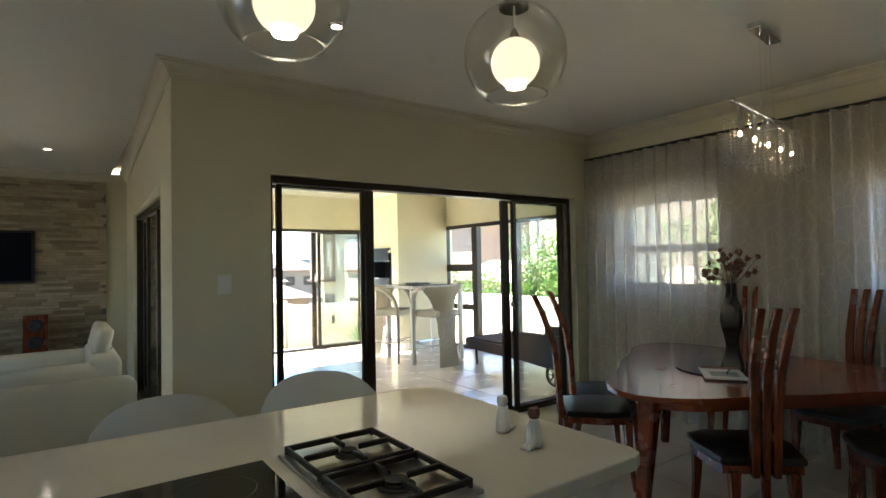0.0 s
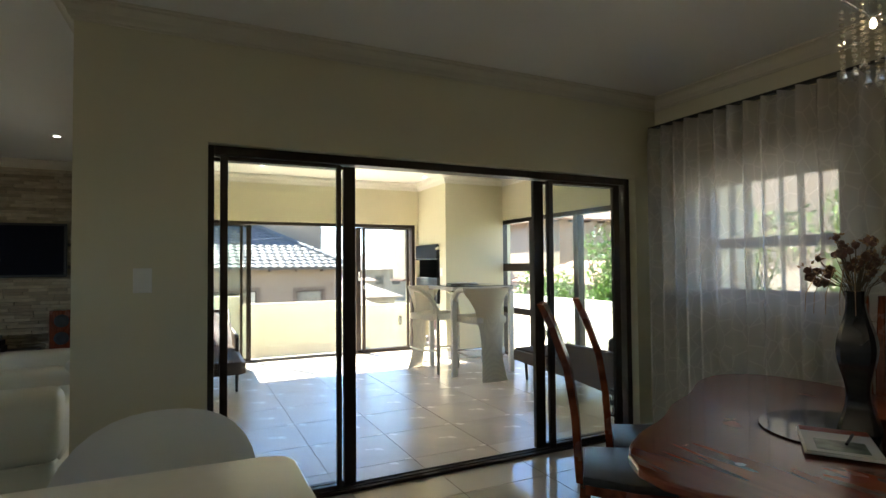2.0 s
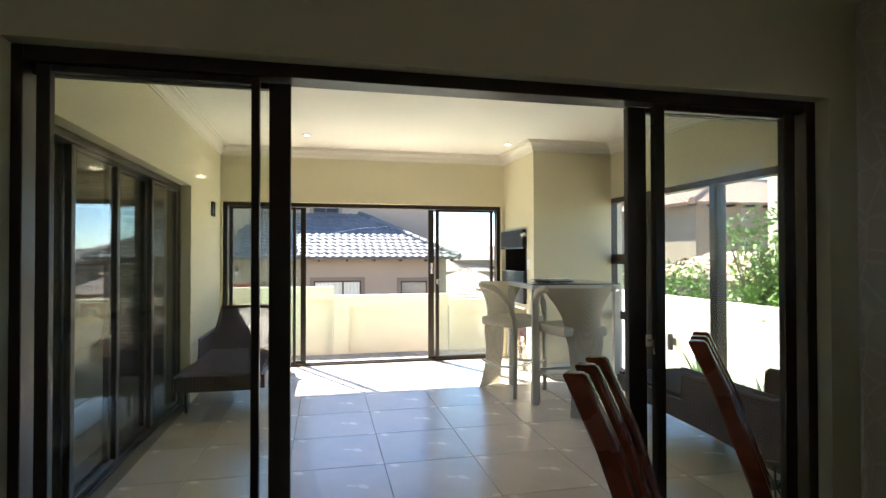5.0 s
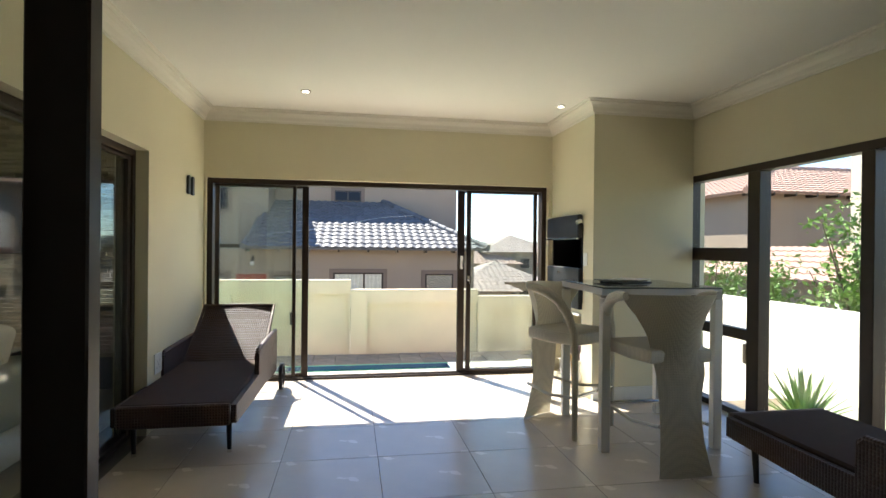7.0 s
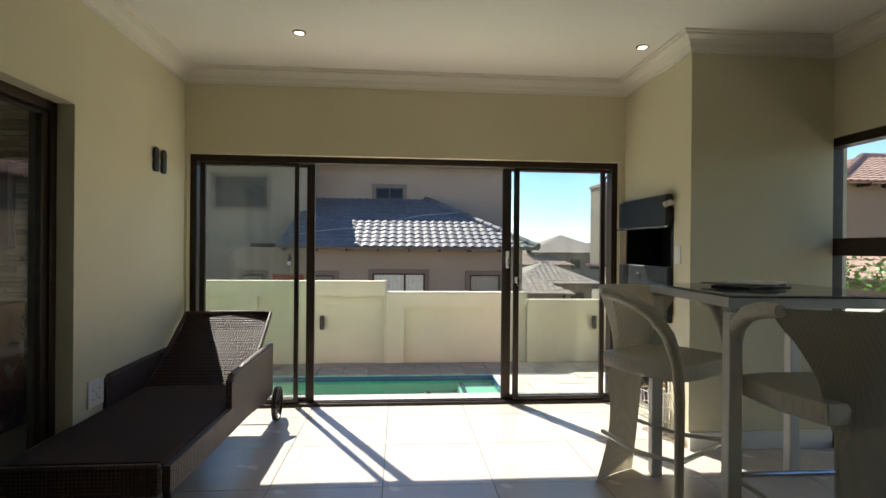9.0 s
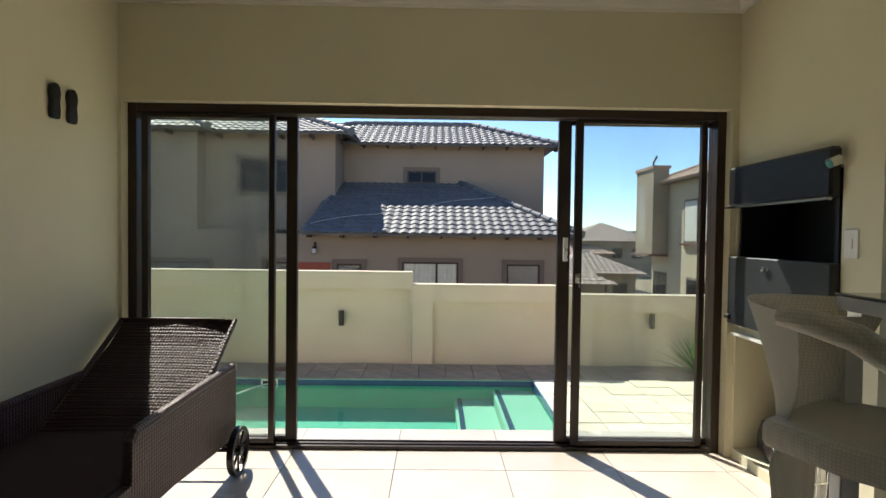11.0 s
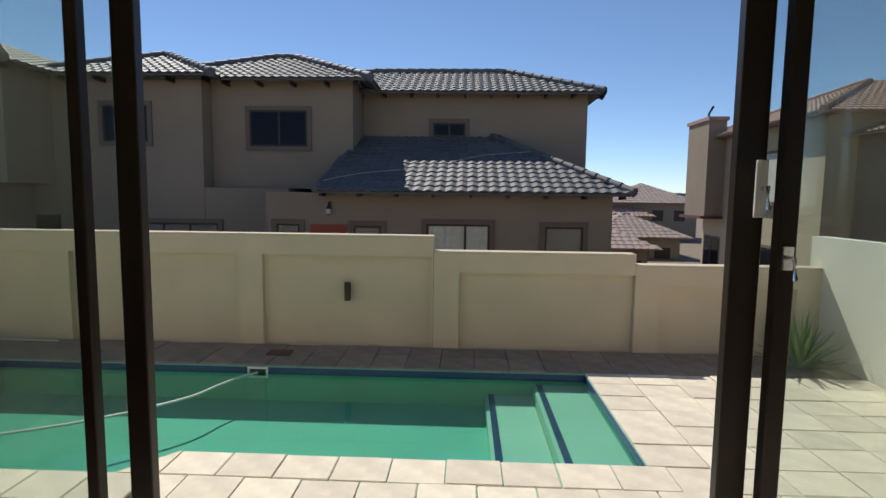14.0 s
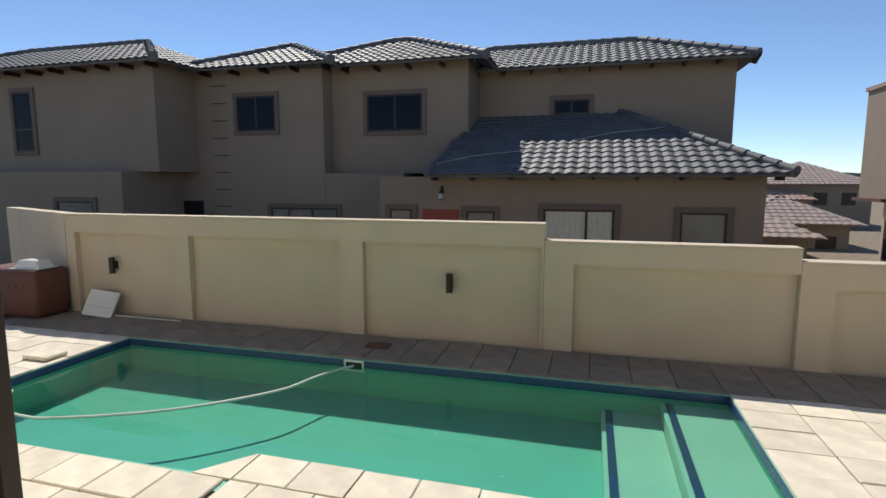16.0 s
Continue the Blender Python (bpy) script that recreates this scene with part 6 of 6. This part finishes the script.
# ---- living room ----
tv = thing("television", (0.32, 8.36, 1.26), 0, "black flat television on the stone-clad wall", "television")
part("bezel", boxes((-0.58, 0.58, -0.045, 0.0, 0, 0.65), bevel=0.006), M_BLACK, tv)
part("screen", boxes((-0.55, 0.55, -0.049, -0.0455, 0.03, 0.62)), M_PGLASS, tv)
part("bracket", boxes((-0.1, 0.1, 0.001, 0.03, 0.2, 0.45)), M_BLACK, tv)
def speaker(x, y, w, h, rz=0):
    t = thing("loudspeaker", (x, y, 0), rz, "dark wooden floor-standing loudspeaker beside the stone wall", "loudspeaker")
    part("cabinet", boxes((-w / 2, w / 2, -0.15, 0.15, 0.02, h), bevel=0.006), M_CHAIR, t)
    part("plinth", boxes((-w / 2 - 0.02, w / 2 + 0.02, -0.17, 0.17, 0.001, 0.019)), M_BLACK, t)
    for z in (h - 0.12, h - 0.32, h - 0.52):
        part("driver", bm_lathe(bmesh.new(), [(0.001, 0), (0.05, 0.008), (0.075, 0.0)], 20), M_BLACK, t).matrix_basis = pose(0, -0.152, z, 90, 0, 0)
    return t


speaker(0.92, 8.1, 0.24, 0.88)
speaker(-1.3, 8.1, 0.24, 0.88)
tvs = thing("media_cabinet", (-0.1, 8.15, 0), 0, "low dark media cabinet under the television", "media cabinet")
part("body", boxes((-0.75, 0.75, -0.2, 0.2, 0.05, 0.42), bevel=0.005), M_BLACK, tvs)
part("foot", boxes((-0.7, 0.7, -0.17, 0.17, 0.001, 0.049)), M_BLACK, tvs)
for i, (w, h) in enumerate(((0.40, 0.07), (0.36, 0.06), (0.30, 0.05))):
    a = thing("audio_unit", (0.15, 8.12, 0.421 + (0, 0.072, 0.134)[i]), 0, "black stacked audio unit on the media cabinet", "audio unit")
    part("case", boxes((-w / 2, w / 2, -0.14, 0.14, 0, h), bevel=0.003), M_BLACK, a)
    part("faceplate", boxes((-w / 2 + 0.01, w / 2 - 0.01, -0.145, -0.141, 0.01, h - 0.01)), M_ALU2, a)


def sofa(name, x0, x1, y0, y1, back, label, hback=0.69, hseat=0.42):
    """A leather sofa; back names the side of its backrest."""
    t = thing(name, ((x0 + x1) / 2, (y0 + y1) / 2, 0), 0, label, "sofa")
    w, d = (x1 - x0) / 2, (y1 - y0) / 2
    def soft(nm, b, r=0.05):
        bm = bmesh.new()
        bm_box(bm, *b, bevel=r, seg=4)
        part(nm, bm, M_LEATHER, t, smooth=True)
    soft("base", (-w + 0.02, w - 0.02, -d + 0.02, d - 0.02, 0.07, 0.30), 0.03)
    if back == "-y":
        soft("backrest", (-w, w, -d, -d + 0.24, 0.28, hback), 0.07)
        n = max(1, round((x1 - x0) / 0.8))
        for i in range(n):
            a = -w + 0.2 + (2 * w - 0.4) * i / n
            soft("cushion", (a + 0.005, a + (2 * w - 0.4) / n - 0.005, -d + 0.2, d, 0.29, hseat), 0.05)
        soft("arm", (-w, -w + 0.2, -d + 0.1, d, 0.25, 0.56), 0.06)
        soft("arm", (w - 0.2, w, -d + 0.1, d, 0.25, 0.56), 0.06)
    else:
        soft("backrest", (w - 0.24, w, -d, d, 0.28, hback), 0.07)
        soft("cushion", (-w, w - 0.22, -d + 0.2, d - 0.2, 0.29, hseat), 0.05)
        soft("arm", (-w, w - 0.1, -d, -d + 0.22, 0.25, 0.60), 0.06)
        soft("arm", (-w, w - 0.1, d - 0.22, d, 0.25, 0.60), 0.06)
        bm = bmesh.new()
        bm_box(bm, -0.07, 0.07, -d + 0.25, d - 0.25, 0, 0.26, bevel=0.045, seg=3)
        o = part("headrest", bm, M_LEATHER, t, smooth=True)
        o.matrix_basis = pose(w - 0.16, 0, hback - 0.03, 0, 14, 0)
        for yy in (-0.25, 0, 0.25):
            part("chrome_rod", bm_cyl(bmesh.new(), (w - 0.1, yy, hback - 0.04), (w - 0.04, yy, hback + 0.04), 0.006), M_STEEL, t)
    for sx in (-1, 1):
        for sy in (-1, 1):
            part("foot", bm_cyl(bmesh.new(), (sx * (w - 0.1), sy * (d - 0.1), 0.001), (sx * (w - 0.1), sy * (d - 0.1), 0.07), 0.025), M_STEEL, t)
    return t


sofa("sofa", -1.5, 1.58, 4.08, 5.02, "-y", "long white leather sofa with its back to the kitchen")
sofa("armchair", 0.62, 1.60, 5.45, 6.75, "+x", "white leather sofa with an adjustable headrest by the wall", 0.66)

# stone ledge cladding
cl = tagged(new("stone_cladding", mesh_of("stone_cladding", boxes((-4.0, 1.66, 8.405, 8.419, 0.002, 2.56)), M_GROUT)), label="split ledge-stone cladding in beige and grey on the wall", kind="structure")
rr = random.Random(12)
meshes = []
for k in range(14):
    L_, h, d = rr.uniform(0.14, 0.42), 0.036, rr.uniform(0.02, 0.045)
    bm = bmesh.new()
    bm_box(bm, 0, L_, -d, 0, 0, h, bevel=0.004)
    for vv in bm.verts:
        if vv.co.y < -0.01:
            vv.co.y += rr.uniform(-0.004, 0.006)
    meshes.append((L_, mesh_of("stone", bm, M_STONE)))
z, cnt = 0.31, 0
rest = bmesh.new()
while z < 2.54:
    x = -0.9
    while x < 1.60:
        L_, me = rr.choice(meshes)
        if x + L_ > 1.66:
            L_ = 1.66 - x
            d = rr.uniform(0.02, 0.04)
            bm_box(rest, x, 1.657, 8.403 - d, 8.403, z, z + 0.036)
        elif not (-0.2 < x < 0.6 and 1.35 < z < 1.8):
            if cnt < 300 and x > -0.3:
                o = new("stone", me)
                o.parent = cl
                o.location = (x, 8.403, z)
                cnt += 1
            else:
                bm_box(rest, x, x + L_, 8.403 - rr.uniform(0.02, 0.045), 8.403, z, z + 0.036)
        x += L_ + 0.003
    z += 0.039
part("stones", rest, M_STONE, cl, kind="stuff")


# ---- floor tiles and paving, piece by piece ----
_slabs = {}
def slab(name, x0, x1, y0, y1, z0, z1, material, parent, tilt=0.0, rnd=random.Random(11)):
    key = (round(x1 - x0, 3), round(y1 - y0, 3), round(z1 - z0, 4), material.name)
    if key not in _slabs:
        bm = bmesh.new()
        w, d, h = key[:3]
        bm_box(bm, 0, w, 0, d, -h, 0, bevel=min(0.003, h * 0.3) if h < 0.03 else 0.008)
        _slabs[key] = mesh_of(name, bm, material)
    ob = new(name, _slabs[key])
    ob.parent = parent
    ob.matrix_basis = pose(x0, y0, z1 + (rnd.uniform(-tilt, tilt) * 0.1), rnd.uniform(-tilt, tilt) * 3, rnd.uniform(-tilt, tilt) * 3, 0)
    return ob


def tiled(parent, x0, x1, y0, y1, ox, oy, px, py, z0, z1, material, name="tile", gap=0.004):
    i0, j0 = math.floor((x0 - ox) / px), math.floor((y0 - oy) / py)
    x = ox + i0 * px
    while x < x1 - 0.01:
        y = oy + j0 * py
        while y < y1 - 0.01:
            a, b, c, d = max(x, x0) + gap / 2, min(x + px, x1) - gap / 2, max(y, y0) + gap / 2, min(y + py, y1) - gap / 2
            if b - a > 0.02 and d - c > 0.02:
                slab(name, a, b, c, d, z0, z1, material, parent)
            y += py
        x += px


fl = solid("floor_patio", boxes((2.07, 6.60, 3.58, 8.87, -0.03, -0.004)), M_GROUT, "cream porcelain tiles of 60 cm with grey grout", kind="structure")
tiled(fl, 2.07, 6.60, 3.70, 8.87, 3.668, 6.44, 0.607, 0.607, -0.0035, 0.0, M_TILE)
fd = solid("floor_dining", boxes((-6.2, 5.62, -2.65, 3.579, -0.03, -0.004), (-6.2, 2.069, 3.58, 8.42, -0.03, -0.004)), M_GROUT, "polished pale cream floor tiles", kind="structure")
tiled(fd, 1.2, 5.62, -0.6, 3.69, 3.722, 6.368, 0.605, 0.605, -0.0035, 0.0, M_GLOSS)
solid("floor_living", boxes((-6.2, 1.198, -2.65, 3.57, -0.0035, 0.0), (-6.2, 1.71, 3.58, 8.42, -0.0035, 0)), M_GLOSS, "polished cream floor of the living room", kind="structure")

pv = solid("pavement_terrace", boxes((-6.1, PX0 - 0.06, 8.88, Wy, G - 0.044, G - 0.030), (PX1 + 0.06, 8.81, 8.88, Wy, G - 0.044, G - 0.030), (PX0 - 0.06, PX1 + 0.06, 8.88, 10.94, G - 0.044, G - 0.030), (PX0 - 0.06, PX1 + 0.06, PY1 + 0.06, Wy, G - 0.044, G - 0.030)), M_GROUT, "sunlit cream concrete pavers round the pool", kind="structure")
P = 0.442
rp = random.Random(7)
def pave(x0, x1, y0, y1, px, py, ox=0.0, oy=0.0, material=None):
    x = x0 - ox
    while x < x1 - 0.02:
        y = y0 - oy
        while y < y1 - 0.02:
            a, b, c, d = max(x, x0) + 0.005, min(x + px, x1) - 0.005, max(y, y0) + 0.005, min(y + py, y1) - 0.005
            if b - a > 0.03 and d - c > 0.03:
                slab("paver", a, b, c, d, G - 0.03, G + rp.choice((-0.004, -0.002, 0, 0.002)), material or M_PAVER, pv, 0.05)
            y += py
        x += px


pave(1.59, PX1 + 0.5, 11.0, PY0 + 0.01, P, 0.40, 0.0)
pave(1.59, 8.81, 8.9, 10.995, P, 0.44, 0.2)
pave(PX0 - 0.4, 1.57, 10.6, 10.995, P, 0.40)
pave(-4.65, 1.57, 8.9, 10.595, P, 0.44, 0.1)
pave(-4.65, PX0, 11.0, PY1 + 0.01, P, P)
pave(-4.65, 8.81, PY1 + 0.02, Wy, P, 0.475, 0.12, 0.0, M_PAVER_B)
pave(PX1, 8.81, 11.0 + 0.38, PY1 + 0.01, 0.50, 0.385)
pave(PX1 + 0.5, 8.81, 11.0, 11.375, 0.5, 0.385)
bm = bmesh.new()
bm_prism(bm, [(1.26, 11.005), (1.585, 11.005), (1.585, PY0 + 0.0), (1.57, PY0)], G - 0.03, G)
solid("coping_wedge", bm, M_PAVER, "mortared corner of the pool coping", kind="structure")
